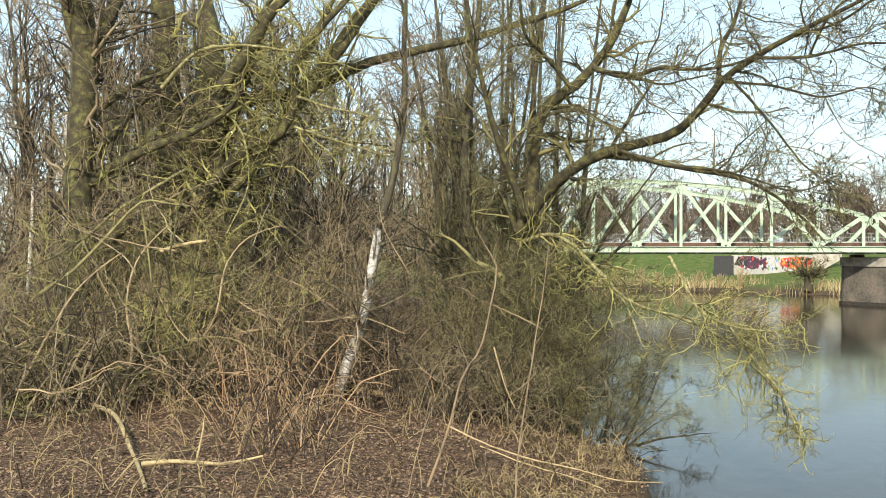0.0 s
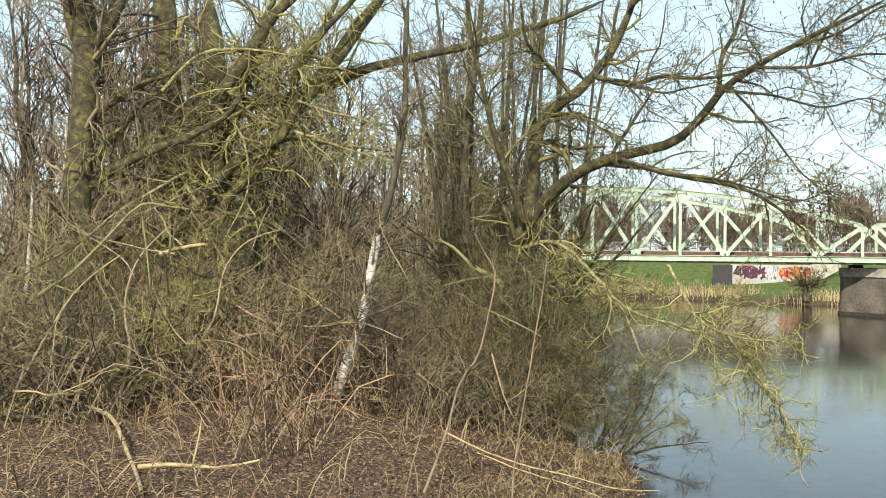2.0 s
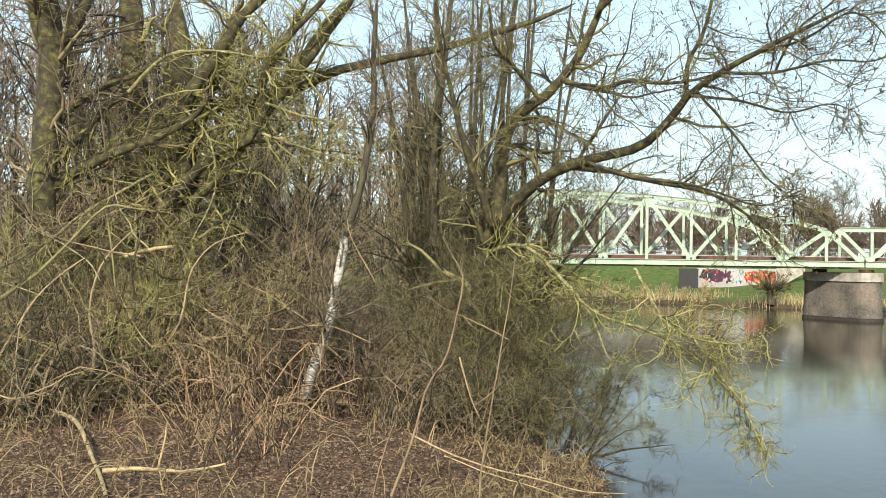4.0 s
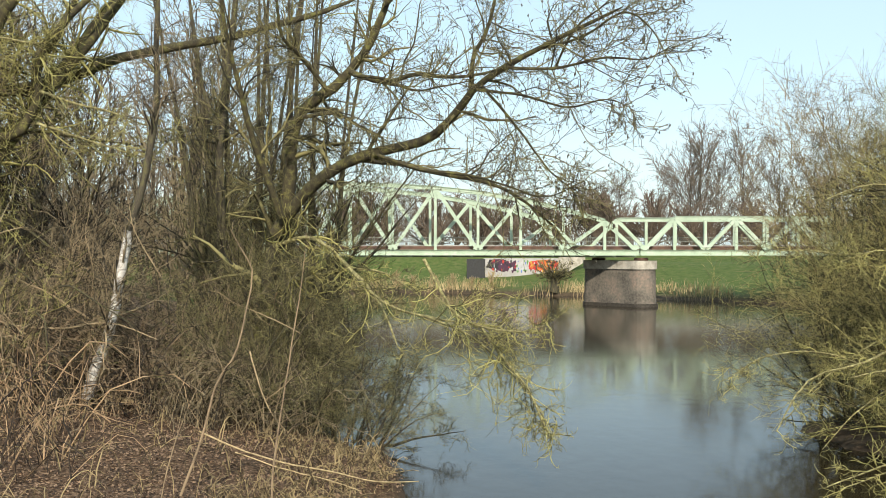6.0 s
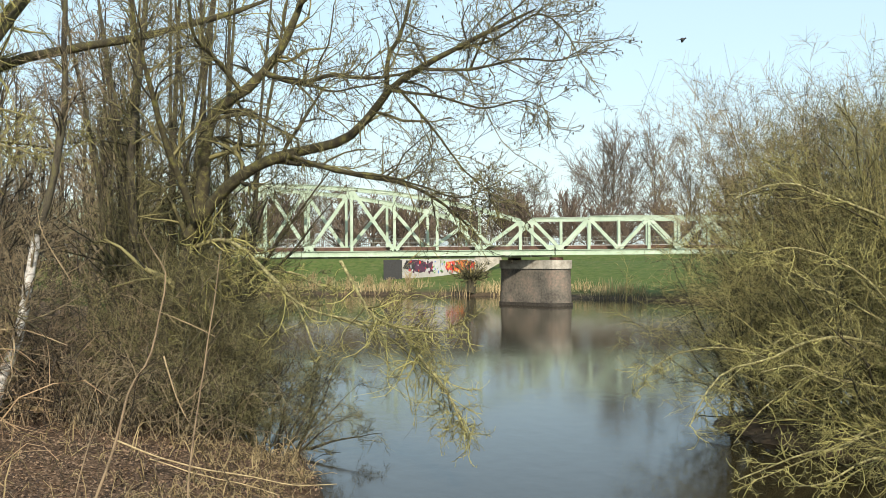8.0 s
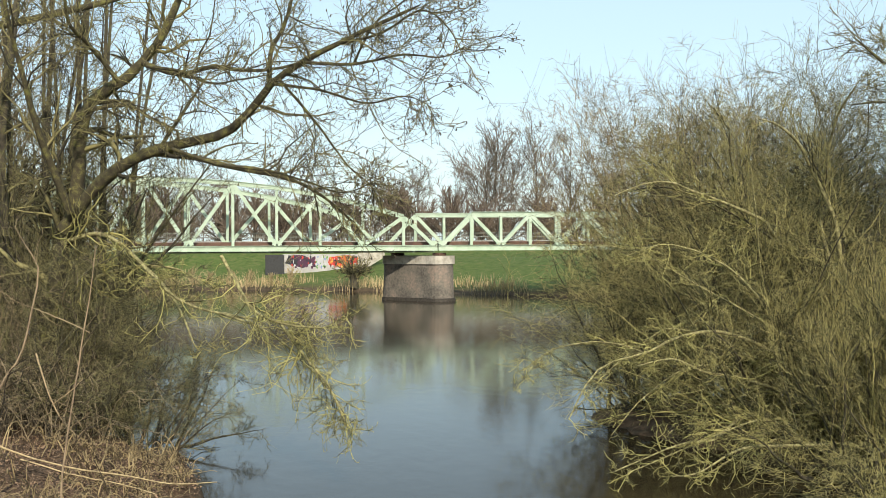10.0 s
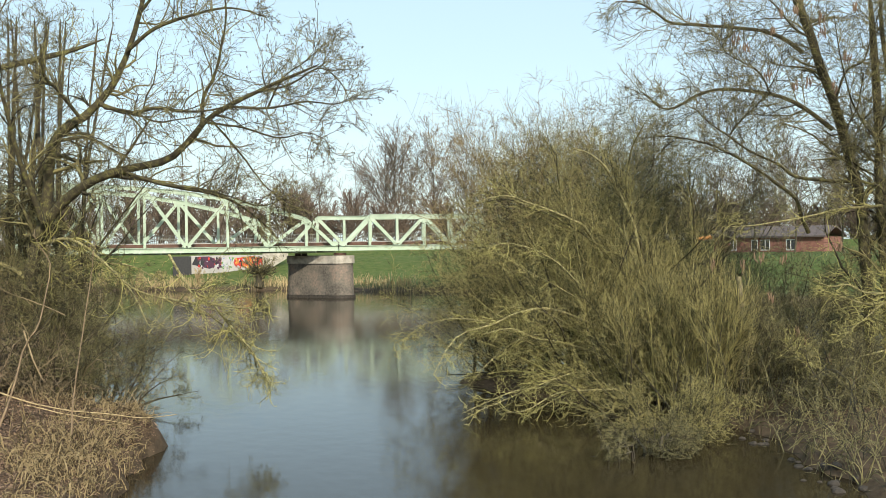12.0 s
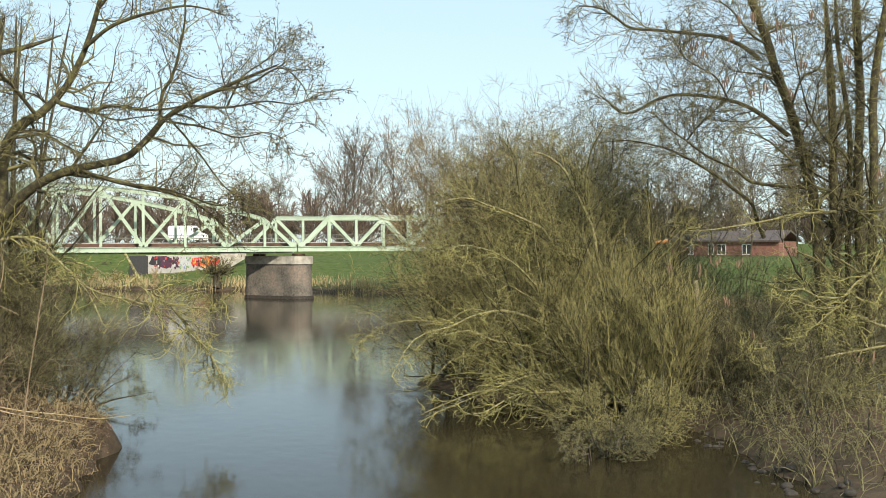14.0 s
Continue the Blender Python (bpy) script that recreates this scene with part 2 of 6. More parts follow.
def ground_material():
    """Leaf litter and soil near the water's left bank, mown grass on the far dyke, mud at the water line."""
    m = bpy.data.materials.new("bank ground")
    m.use_nodes = True
    nt = m.node_tree
    n, l = nt.nodes, nt.links
    b = n["Principled BSDF"]
    geo = n.new("ShaderNodeNewGeometry")
    sep = n.new("ShaderNodeSeparateXYZ")
    l.new(geo.outputs["Position"], sep.inputs[0])

    def noise_ramp(scale, stops, detail=6):
        t = n.new("ShaderNodeTexNoise")
        t.inputs["Scale"].default_value, t.inputs["Detail"].default_value, t.inputs["Roughness"].default_value = scale, detail, 0.65
        l.new(geo.outputs["Position"], t.inputs[0])
        r = n.new("ShaderNodeValToRGB")
        e = r.color_ramp.elements
        e[0].position, e[0].color = stops[0][0], (*stops[0][1], 1)
        e[1].position, e[1].color = stops[-1][0], (*stops[-1][1], 1)
        for p, c in stops[1:-1]:
            e.new(p).color = (*c, 1)
        l.new(t.outputs[0], r.inputs[0])
        return r.outputs[0], t.outputs[0]

    litter, h = noise_ramp(14, [(0.3, (0.03, 0.019, 0.012)), (0.45, (0.09, 0.056, 0.034)), (0.57, (0.18, 0.117, 0.073)), (0.7, (0.32, 0.225, 0.145))])
    grass, _ = noise_ramp(1.3, [(0.3, (0.05, 0.078, 0.018)), (0.5, (0.082, 0.118, 0.027)), (0.7, (0.14, 0.135, 0.052))])
    mud, _ = noise_ramp(3, [(0.3, (0.05, 0.035, 0.022)), (0.7, (0.13, 0.095, 0.06))])

    def ramp(lo, hi, src):
        r = n.new("ShaderNodeMapRange")
        r.inputs["From Min"].default_value, r.inputs["From Max"].default_value = lo, hi
        l.new(src, r.inputs["Value"])
        return r.outputs[0]

    def blend(f, a, c):
        x = n.new("ShaderNodeMix")
        x.data_type = "RGBA"
        l.new(f, x.inputs["Factor"])
        l.new(a, x.inputs["A"])
        l.new(c, x.inputs["B"])
        return x.outputs["Result"]

    tilt = n.new("ShaderNodeMath")
    tilt.operation = "MULTIPLY_ADD"
    tilt.inputs[1].default_value = 0.9
    l.new(sep.outputs["X"], tilt.inputs[0])
    l.new(sep.outputs["Y"], tilt.inputs[2])
    far = ramp(86, 100, tilt.outputs[0])
    c = blend(far, litter, grass)
    c = blend(ramp(0.75, 0.25, sep.outputs["Z"]), c, mud)
    l.new(c, b.inputs["Base Color"])
    b.inputs["Roughness"].default_value = 0.95
    b.inputs["Specular IOR Level"].default_value = 0.2
    bp = n.new("ShaderNodeBump")
    bp.inputs["Strength"].default_value, bp.inputs["Distance"].default_value = 0.7, 0.05
    l.new(h, bp.inputs["Height"])
    l.new(bp.outputs[0], b.inputs["Normal"])
    return m


def water_material():
    m = bpy.data.materials.new("river water")
    m.use_nodes = True
    nt = m.node_tree
    n, l = nt.nodes, nt.links
    b = n["Principled BSDF"]
    b.inputs["Base Color"].default_value = (0.032, 0.025, 0.013, 1)
    b.inputs["Roughness"].default_value, b.inputs["IOR"].default_value = 0.085, 1.33
    b.inputs["Specular IOR Level"].default_value = 0.2
    geo, mp = n.new("ShaderNodeNewGeometry"), n.new("ShaderNodeMapping")
    mp.inputs["Scale"].default_value = (1, 0.45, 1)
    l.new(geo.outputs["Position"], mp.inputs[0])
    t, u = n.new("ShaderNodeTexNoise"), n.new("ShaderNodeTexNoise")
    t.inputs["Scale"].default_value, t.inputs["Detail"].default_value = 2.2, 3
    u.inputs["Scale"].default_value, u.inputs["Detail"].default_value = 0.12, 2
    l.new(mp.outputs[0], t.inputs[0])
    l.new(mp.outputs[0], u.inputs[0])
    s = n.new("ShaderNodeMath")
    s.operation = "MULTIPLY"
    l.new(t.outputs[0], s.inputs[0])
    l.new(u.outputs[0], s.inputs[1])
    bp = n.new("ShaderNodeBump")
    bp.inputs["Strength"].default_value, bp.inputs["Distance"].default_value = 0.23, 0.05
    l.new(s.outputs[0], bp.inputs["Height"])
    l.new(bp.outputs[0], b.inputs["Normal"])
    return m


# ---- ground: one sheet to the horizon, with the river cut into it ----
def polar(bearing, dist):
    a = radians(bearing)
    return (-dist * math.sin(a), dist * math.cos(a))


LEFT = [(-6, -60), (-3.5, -5), (-2.6, 9), (-2.2, 15), (-1.3, 21), (-1.4, 23.5), (-3.6, 27.5), (-6.5, 36), (-12, 60), (-24, 95), (-42, 118), (-80, 130), (-5200, 150), (-5200, -60)]
FAR = [(-5200, 175), (-70, 152), (-30, 139), (2, 127), (14, 121), (20, 112), (27, 106), (36, 93), (45, 76), (52, 63), (66, 54), (100, 46), (5200, 40), (5200, 5200), (-5200, 5200)]
SPIT = [polar(-15.5, 32), polar(-22, 27.5), polar(-29, 25.5), polar(-36, 22.5), polar(-42, 18), polar(-58, 13.5), (24, -6), (60, -60), (5200, -60), (5200, 22), (60, 18), polar(-55, 27), polar(-44, 31), polar(-36, 33), polar(-28, 38), polar(-20, 38), polar(-15.5, 34)]


def inland(X, Y, poly):
    """Distance to the edge of a polygon, positive inside."""
    best, inside = np.full(X.shape, 1e9), np.zeros(X.shape, bool)
    for (x0, y0), (x1, y1) in zip(poly, poly[1:] + poly[:1]):
        dx, dy = x1 - x0, y1 - y0
        t = np.clip(((X - x0) * dx + (Y - y0) * dy) / (dx * dx + dy * dy), 0, 1)
        best = np.minimum(best, np.hypot(X - x0 - t * dx, Y - y0 - t * dy))
        if dy:
            inside ^= ((y0 > Y) != (y1 > Y)) & (X < x0 + (Y - y0) / dy * dx)
    return np.where(inside, best, -best)


def step(d, a, b):
    t = np.clip((d - a) / (b - a), 0, 1)
    return t * t * (3 - 2 * t)


def swell(X, Y, s):
    return np.sin(X * 1.7 / s + 1.3 * np.sin(Y * 1.1 / s)) * np.sin(Y * 1.9 / s + 0.9 * np.sin(X * 0.7 / s))


def height(X, Y):
    X, Y = np.asarray(X, dtype=float), np.asarray(Y, dtype=float)
    dl = inland(X, Y, LEFT) + 0.25 * swell(X, Y, 1.1)
    df = inland(X, Y, FAR) + 0.4 * swell(X, Y, 2.3)
    ds = inland(X, Y, SPIT) + 0.25 * swell(X, Y, 0.9)
    zl = -1.2 + 1.9 * step(dl, -0.8, 0.5) + 0.75 * step(dl, 0.5, 7) + 0.6 * step(dl, 10, 40) + 0.06 * swell(X, Y, 0.7) * (dl > 0)
    zf = -1.2 + 1.6 * step(df, -1.0, 0.8) + 0.5 * step(df, 0.8, 6) + 2.5 * step(df, 6, 24) + 1.6 * step(Y, 146, 155) * step(Y, 178, 168) + 0.05 * swell(X, Y, 3)
    zs = -1.2 + 1.4 * step(ds, -0.9, 0.8) + 0.35 * step(ds, 0.8, 4) + 0.05 * swell(X, Y, 0.6)
    return np.maximum(np.maximum(zl, zf), zs)


def ground_at(x, y):
    return float(height(np.array([x]), np.array([y]))[0])


def build_ground():
    az = np.radians(np.concatenate([np.arange(-52, 42, 0.45), np.arange(42, 308, 4.0)]))
    r = np.concatenate([[0.05], np.geomspace(3, 5000, 280)])
    A, Rr = np.meshgrid(az, r)
    X, Y = -Rr * np.sin(A), Rr * np.cos(A)
    Z = height(X, Y)
    n, k = len(az), len(r)
    i = np.arange(n * k).reshape(k, n)
    F = np.stack([i[:-1], i[1:], np.roll(i, -1, 1)[1:], np.roll(i, -1, 1)[:-1]], -1).reshape(-1, 4)
    ob = mesh_object("ground", np.stack([X, Y, Z], -1).reshape(-1, 3), F, ground_material(), smooth=True)
    tagged(ob, "river banks with leaf litter, mud and mown grass", "ground", kind="structure")
    w = bmesh.new()
    bmesh.ops.create_grid(w, x_segments=2, y_segments=2, size=3000)
    tagged(part("water", w, water_material()), "calm dark river water reflecting sky and trees", "water", kind="structure")


build_ground()


# ---- the railway truss bridge ----
BY = 100.0                      # depth of its near truss
DECK = 4.95                     # top of its bottom chord
SKEW = (-4.4, 5.0)              # from the near truss to the far one


def truss(parent, xs, rises, off, low=DECK):
    """Warren truss with posts at the nodes xs. Diagonals meet below at even nodes, above at odd ones; rises: the top chord's height over the deck at each node."""
    ox, oy = off
    count = len(xs) - 1
    at = lambda i, z: Vector((xs[i] + ox, BY + oy, low + z))
    bm = beam(bmesh.new(), at(0, -0.2) - Vector((0.3, 0, 0)), at(count, -0.2) + Vector((0.3, 0, 0)), 0.34, 0.4)
    beam(bm, at(0, 0.03) - Vector((0.3, 0, 0)), at(count, 0.03) + Vector((0.3, 0, 0)), 0.62, 0.05)
    beam(bm, at(0, -0.42) - Vector((0.3, 0, 0)), at(count, -0.42) + Vector((0.3, 0, 0)), 0.62, 0.05)
    part("bottom_chord", bm, green_paint, parent)
    for i in range(1, count - 1):
        bm = beam(bmesh.new(), at(i, rises[i]), at(i + 1, rises[i + 1]), 0.4, 0.34)
        d = Vector((0, 0, 0.19))
        beam(bm, at(i, rises[i]) + d, at(i + 1, rises[i + 1]) + d, 0.6, 0.05)
        part("top_chord", bm, green_paint, parent)
    for i in range(1, count):
        bm = beam(bmesh.new(), at(i, 0.05), at(i, rises[i] - 0.1), 0.27, 0.24, (1, 0, 0))
        part("post", bm, green_paint, parent)
    for i in range(count):
        a, b = (at(i, 0.0), at(i + 1, rises[i + 1])) if i % 2 == 0 else (at(i, rises[i]), at(i + 1, 0.0))
        part("diagonal", beam(bmesh.new(), a, b, 0.3, 0.38, (0, 1, 0)), green_paint, parent)
    for i in range(0, count + 1):
        z = rises[i] if i % 2 else 0.0
        bm = bmesh.new()
        s = -1 if i % 2 else 1
        pts = [(-0.42, 0.1 * s), (0.42, 0.1 * s), (0.42, 0.2 * s), (0.16, 0.45 * s), (-0.16, 0.45 * s), (-0.42, 0.2 * s)]
        vs = [[bm.verts.new(at(i, z) + Vector((px, k * 0.17, pz))) for px, pz in pts] for k in (-1, 1)]
        bm.faces.new(vs[0])
        bm.faces.new(list(reversed(vs[1])))
        for j in range(6):
            bm.faces.new([vs[0][j], vs[1][j], vs[1][(j + 1) % 6], vs[0][(j + 1) % 6]])
        bmesh.ops.recalc_face_normals(bm, faces=bm.faces)
        part("gusset_plate", bm, green_paint, parent)


def rail_bridge():
    br = thing("railway_bridge", (0, 0, 0), "pale green riveted steel truss railway bridge on sandstone piers", "bridge")
    half = (0.0, 2.7, 6.3, 10.05, 13.8, 17.55, 21.3, 25.05)
    crest = (0.0, 2.55, 3.6, 4.45, 5.05, 5.45, 5.7, 5.8)
    xr = 14.4
    x0 = xr - 2 * half[-1]
    main = [x0 + v for v in half] + [xr - v for v in reversed(half[:-1])]
    arch = crest + tuple(reversed(crest[:-1]))
    q = 2.69
    right_span = [xr + 0.7 + i * q for i in range(11)]
    left_span = [x0 - 0.7 - i * q for i in range(16, -1, -1)]
    for off in ((0, 0), SKEW):
        truss(br, main, arch, off)
        truss(br, right_span, [2.8] * 11, off)
        truss(br, left_span, [2.8] * 17, off)
    # deck: cross beams, sleepers, rails and the footway railing
    for i in range(29):
        x = x0 + i * (xr - x0) / 28
        part("cross_beam", beam(bmesh.new(), (x, BY, DECK - 0.4), (x + SKEW[0], BY + SKEW[1], DECK - 0.4), 0.25, 0.4), green_paint, br)
    left, right = x0 - 44, xr + 28.2
    for d in (0.28, 0.58):
        y, s = BY + SKEW[1] * d, SKEW[0] * d
        bm = beam(bmesh.new(), (left + s, y, DECK + 0.28), (right + s, y, DECK + 0.28), 0.09, 0.16)
        part("rail", bm, rust, br)
    bm = bmesh.new()
    x = left
    while x < right:
        beam(bm, (x, BY + 0.9, DECK + 0.06), (x - 2.6, BY + 3.8, DECK + 0.06), 0.26, 0.24)
        x += 0.62
    tagged(part("sleeper_bed", bm, rust, br), kind="stuff")
    part("deck_plate", beam(bmesh.new(), (left - 1.9, BY + 2.45, DECK - 0.2), (right - 1.9, BY + 2.45, DECK - 0.2), 4.3, 0.1), rust, br)
    bm = bmesh.new()
    beam(bm, (left - 3, BY + 4.1, DECK - 0.05), (right - 3, BY + 4.1, DECK - 0.05), 0.08, 0.3)
    part("deck_edge", bm, rust, br)
    part("timber_kerb", beam(bmesh.new(), (left - 1, BY + 0.75, DECK + 0.2), (right - 1, BY + 0.75, DECK + 0.2), 0.16, 0.34), rust, br)
    y, s = BY + SKEW[1] + 1.3, SKEW[0] * 1.25
    bm = beam(bmesh.new(), (left + s, y - 0.6, DECK - 0.1), (right + s, y - 0.6, DECK - 0.1), 1.3, 0.12)
    part("footway", bm, concrete, br)
    for z in (0.28, 1.2):
        part("handrail", beam(bmesh.new(), (left + s, y, DECK + z), (right + s, y, DECK + z), 0.07, 0.07), steel_rail, br)
    bm = bmesh.new()
    x = left
    while x < right:
        beam(bm, (x + s, y, DECK), (x + s, y, DECK + 1.2), 0.035, 0.035, (1, 0, 0))
        x += 0.19
    tagged(part("baluster_row", bm, steel_rail, br), kind="stuff")


rail_bridge()


def pier(at_x):
    """A skewed sandstone pier with round noses, a cap and a footing; its courses are stone blocks."""
    th = math.atan2(SKEW[1], SKEW[0])
    root = thing("bridge_pier", (at_x, BY + 2.3, 0), "weathered red sandstone bridge pier with pale cap standing in the river", "bridge pier", "bridge piers")
    root.rotation_euler = (0, 0, th)

    def outline(grow, n=10):
        L, w = 2.75, 1.2 + grow
        pts = []
        for k in range(n + 1):
            a = -math.pi / 2 + math.pi * k / n
            pts.append((L + w * math.cos(a) * 0.8, w * math.sin(a)))
        for k in range(n + 1):
            a = math.pi / 2 + math.pi * k / n
            pts.append((-L + w * math.cos(a) * 0.8, w * math.sin(a)))
        return pts

    def slab(z0, z1, g0, g1):
        bm = bmesh.new()
        lo = [bm.verts.new((x, y, z0)) for x, y in outline(g0)]
        hi = [bm.verts.new((x, y, z1)) for x, y in outline(g1)]
        k = len(lo)
        for i in range(k):
            bm.faces.new([lo[i], lo[(i + 1) % k], hi[(i + 1) % k], hi[i]])
        bm.faces.new(hi)
        bm.faces.new(list(reversed(lo)))
        return bm

    part("footing", slab(-1.5, 0.28, 0.3, 0.22), wet_stone, root, "wet dark stone footing")
    edge = outline(0.08)
    ring = []
    for a, b in zip(edge, edge[1:] + edge[:1]):
        gap = math.hypot(b[0] - a[0], b[1] - a[1])
        n = 6 if gap > 3 else 1
        ring += [(a[0] + (b[0] - a[0]) * i / n, a[1] + (b[1] - a[1]) * i / n) for i in range(n)]
    z, h = 0.28, (3.3 - 0.28) / 6
    for k in range(6):
        s = 1.0 - 0.006 * k
        i = k % 2
        while i < len(ring) + k % 2:
            span = 2 if i % len(ring) < 9 or 15 <= i % len(ring) < 25 else 1
            pts = [ring[(i + q) % len(ring)] for q in range(span + 1)]
            mid = (sum(p[0] for p in pts) / len(pts), sum(p[1] for p in pts) / len(pts))
            out = [(mid[0] + (p[0] - mid[0]) * 0.99, mid[1] + (p[1] - mid[1]) * 0.99) for p in pts]
            loop = [(x * s, y * s) for x, y in out] + [(x * 0.93, y * 0.8) for x, y in reversed(out)]
            bm = bmesh.new()
            lo = [bm.verts.new((x, y, z + 0.005)) for x, y in loop]
            hi = [bm.verts.new((x, y, z + h - 0.005)) for x, y in loop]
            bm.faces.new(list(reversed(lo)))
            bm.faces.new(hi)
            for q in range(len(loop)):
                bm.faces.new([lo[q], lo[(q + 1) % len(loop)], hi[(q + 1) % len(loop)], hi[q]])
            bmesh.ops.recalc_face_normals(bm, faces=bm.faces)
            part("stone_block", bm, pier_stone, root)
            i += span
        z += h
    part("joint_core", slab(0.2, 3.4, 0.04, 0.0), pier_stone, root)
    part("cap", slab(3.3, 4.05, 0.16, 0.16), cap_stone, root, "pale cap stone")
    for x in (-2.5, 2.5):
        part("bearing_block", box(bmesh.new(), x - 0.4, -0.5, 4.05, x + 0.4, 0.5, 4.3, bevel=0.03), rust, root)
    return root


pr = pier(15.3 - 2.0)
copy_thing(pr, pose(15.3 - 2.0 - 51.4, BY + 2.3, 0, 0, 0, math.degrees(math.atan2(SKEW[1], SKEW[0]))))
copy_thing(pr, pose(15.3 - 2.0 + 28.4, BY + 2.3, 0, 0, 0, math.degrees(math.atan2(SKEW[1], SKEW[0]))))


# ---- road bridge behind, its abutment with painted lettering shapes, the dyke ----
RY = 158.0
ROADZ = 5.6


def road_bridge():
    rb = thing("road_bridge", (0, 0, 0), "low concrete road bridge with grey steel railing", "bridge")
    part("deck", box(bmesh.new(), -260, RY - 4, ROADZ - 0.9, 75, RY + 5, ROADZ), concrete, rb)
    part("carriageway", box(bmesh.new(), -260, RY - 3, ROADZ + 0.004, 75, RY + 4, ROADZ + 0.03), asphalt, rb)
    for z in (0.55, 1.05):
        part("handrail", beam(bmesh.new(), (-260, RY - 3.7, ROADZ + z), (75, RY - 3.7, ROADZ + z), 0.08, 0.1), steel_rail, rb)
    x = -260
    bm = bmesh.new()
    while x < 75:
        beam(bm, (x, RY - 3.7, ROADZ), (x, RY - 3.7, ROADZ + 1.05), 0.07, 0.07, (1, 0, 0))
        x += 1.8
    tagged(part("post_row", bm, steel_rail, rb), kind="stuff")


road_bridge()


# ---- trees with limbs of their own course ----
def limb_tree(name, label, base, limbs, bark_mat, twig_mat, plan, seed, category="tree", group="", catkins=0.0, fringe=()):
    """limbs: (centre line, radius at foot, radius at end). plan: rows for sprout(): count, length, thick, angle, rise, bend, points, lo.
    The first row grows on the limbs, each next one on the row before."""
    g = np.random.default_rng(seed)
    root = thing(name, base, label, category, group)
    P, R = [], []
    for k, (line, r0, r1, *_) in enumerate(limbs):
        c = resample(line, 22, 0.012, g)
        r = np.minimum(np.linspace(r0, r1, 22), np.linspace(r0 * 4, 0.012 if k else r1, 22)) * (1 + 0.06 * np.sin(np.arange(22) * 2.1 + k))
        P.append(c)
        R.append(r)
        wood("trunk" if k == 0 else "limb", [(c[None], r[None], 9)], bark if bark_mat is birch_bark and k else lichen_bark if _ else bark_mat, root)
    P0, R0 = np.array(P), np.array(R)
    if fringe:
        count, reach, mat, *which = fringe
        P1, R1 = sprout(P0[which], R0[which], count, -reach, 0.15, 75, 0.0, 0.42, 6, g, lo=0.1, least=0.01)
        P2, R2 = sprout(P1, R1, 5, 0.6, 0.7, 55, 0.0, 0.3, 4, g, lo=0.1, least=0.008)
        tagged(wood("shoot_growth", [(P1, R1, 3), (P2, R2, 3)], mat, root), kind="stuff")
    pale = np.array([len(row) > 3 for row in limbs])
    for name_, pick, mat in (("crown", ~pale, twig_mat), ("lower_crown", pale, twig_pale)):
        if not pick.any():
            continue
        P, R, layers = P0[pick], R0[pick], []
        rows = plan if name_ == "crown" else [(22, -1.0, 0.5, 50, -0.08, 0.34, 6, 0.08), (6, 0.6, 0.6, 50, 0.05, 0.34, 5, 0.12), (2, 0.6, 0.75, 45, 0.1, 0.34, 4, 0.2)]
        for count, length, thick, angle, rise, bend, m, lo in rows:
            P, R = sprout(P, R, count, length, thick, angle, rise, bend, m, g, lo=lo, least=(0.012, 0.0085, 0.006)[len(layers)] * max(1.0, limbs[0][0][0][1] / 40))
            layers.append((P, R, 4 if not layers else 3))
        wood(name_, layers, mat, root)
        if catkins and name_ == "crown":
            ends = P[g.random(len(P)) < catkins, -1]
            n = len(ends)
            C = ends[:, None] + np.array([0, 0, -0.02])[None, None] * np.arange(4)[None, :, None] + g.normal(0, 0.006, (n, 4, 3))
            tagged(wood("catkin_fringe", [(C, np.repeat(np.array([[0.006, 0.016, 0.015, 0.004]]), n, 0), 4)], bark, root), kind="stuff")
    return root


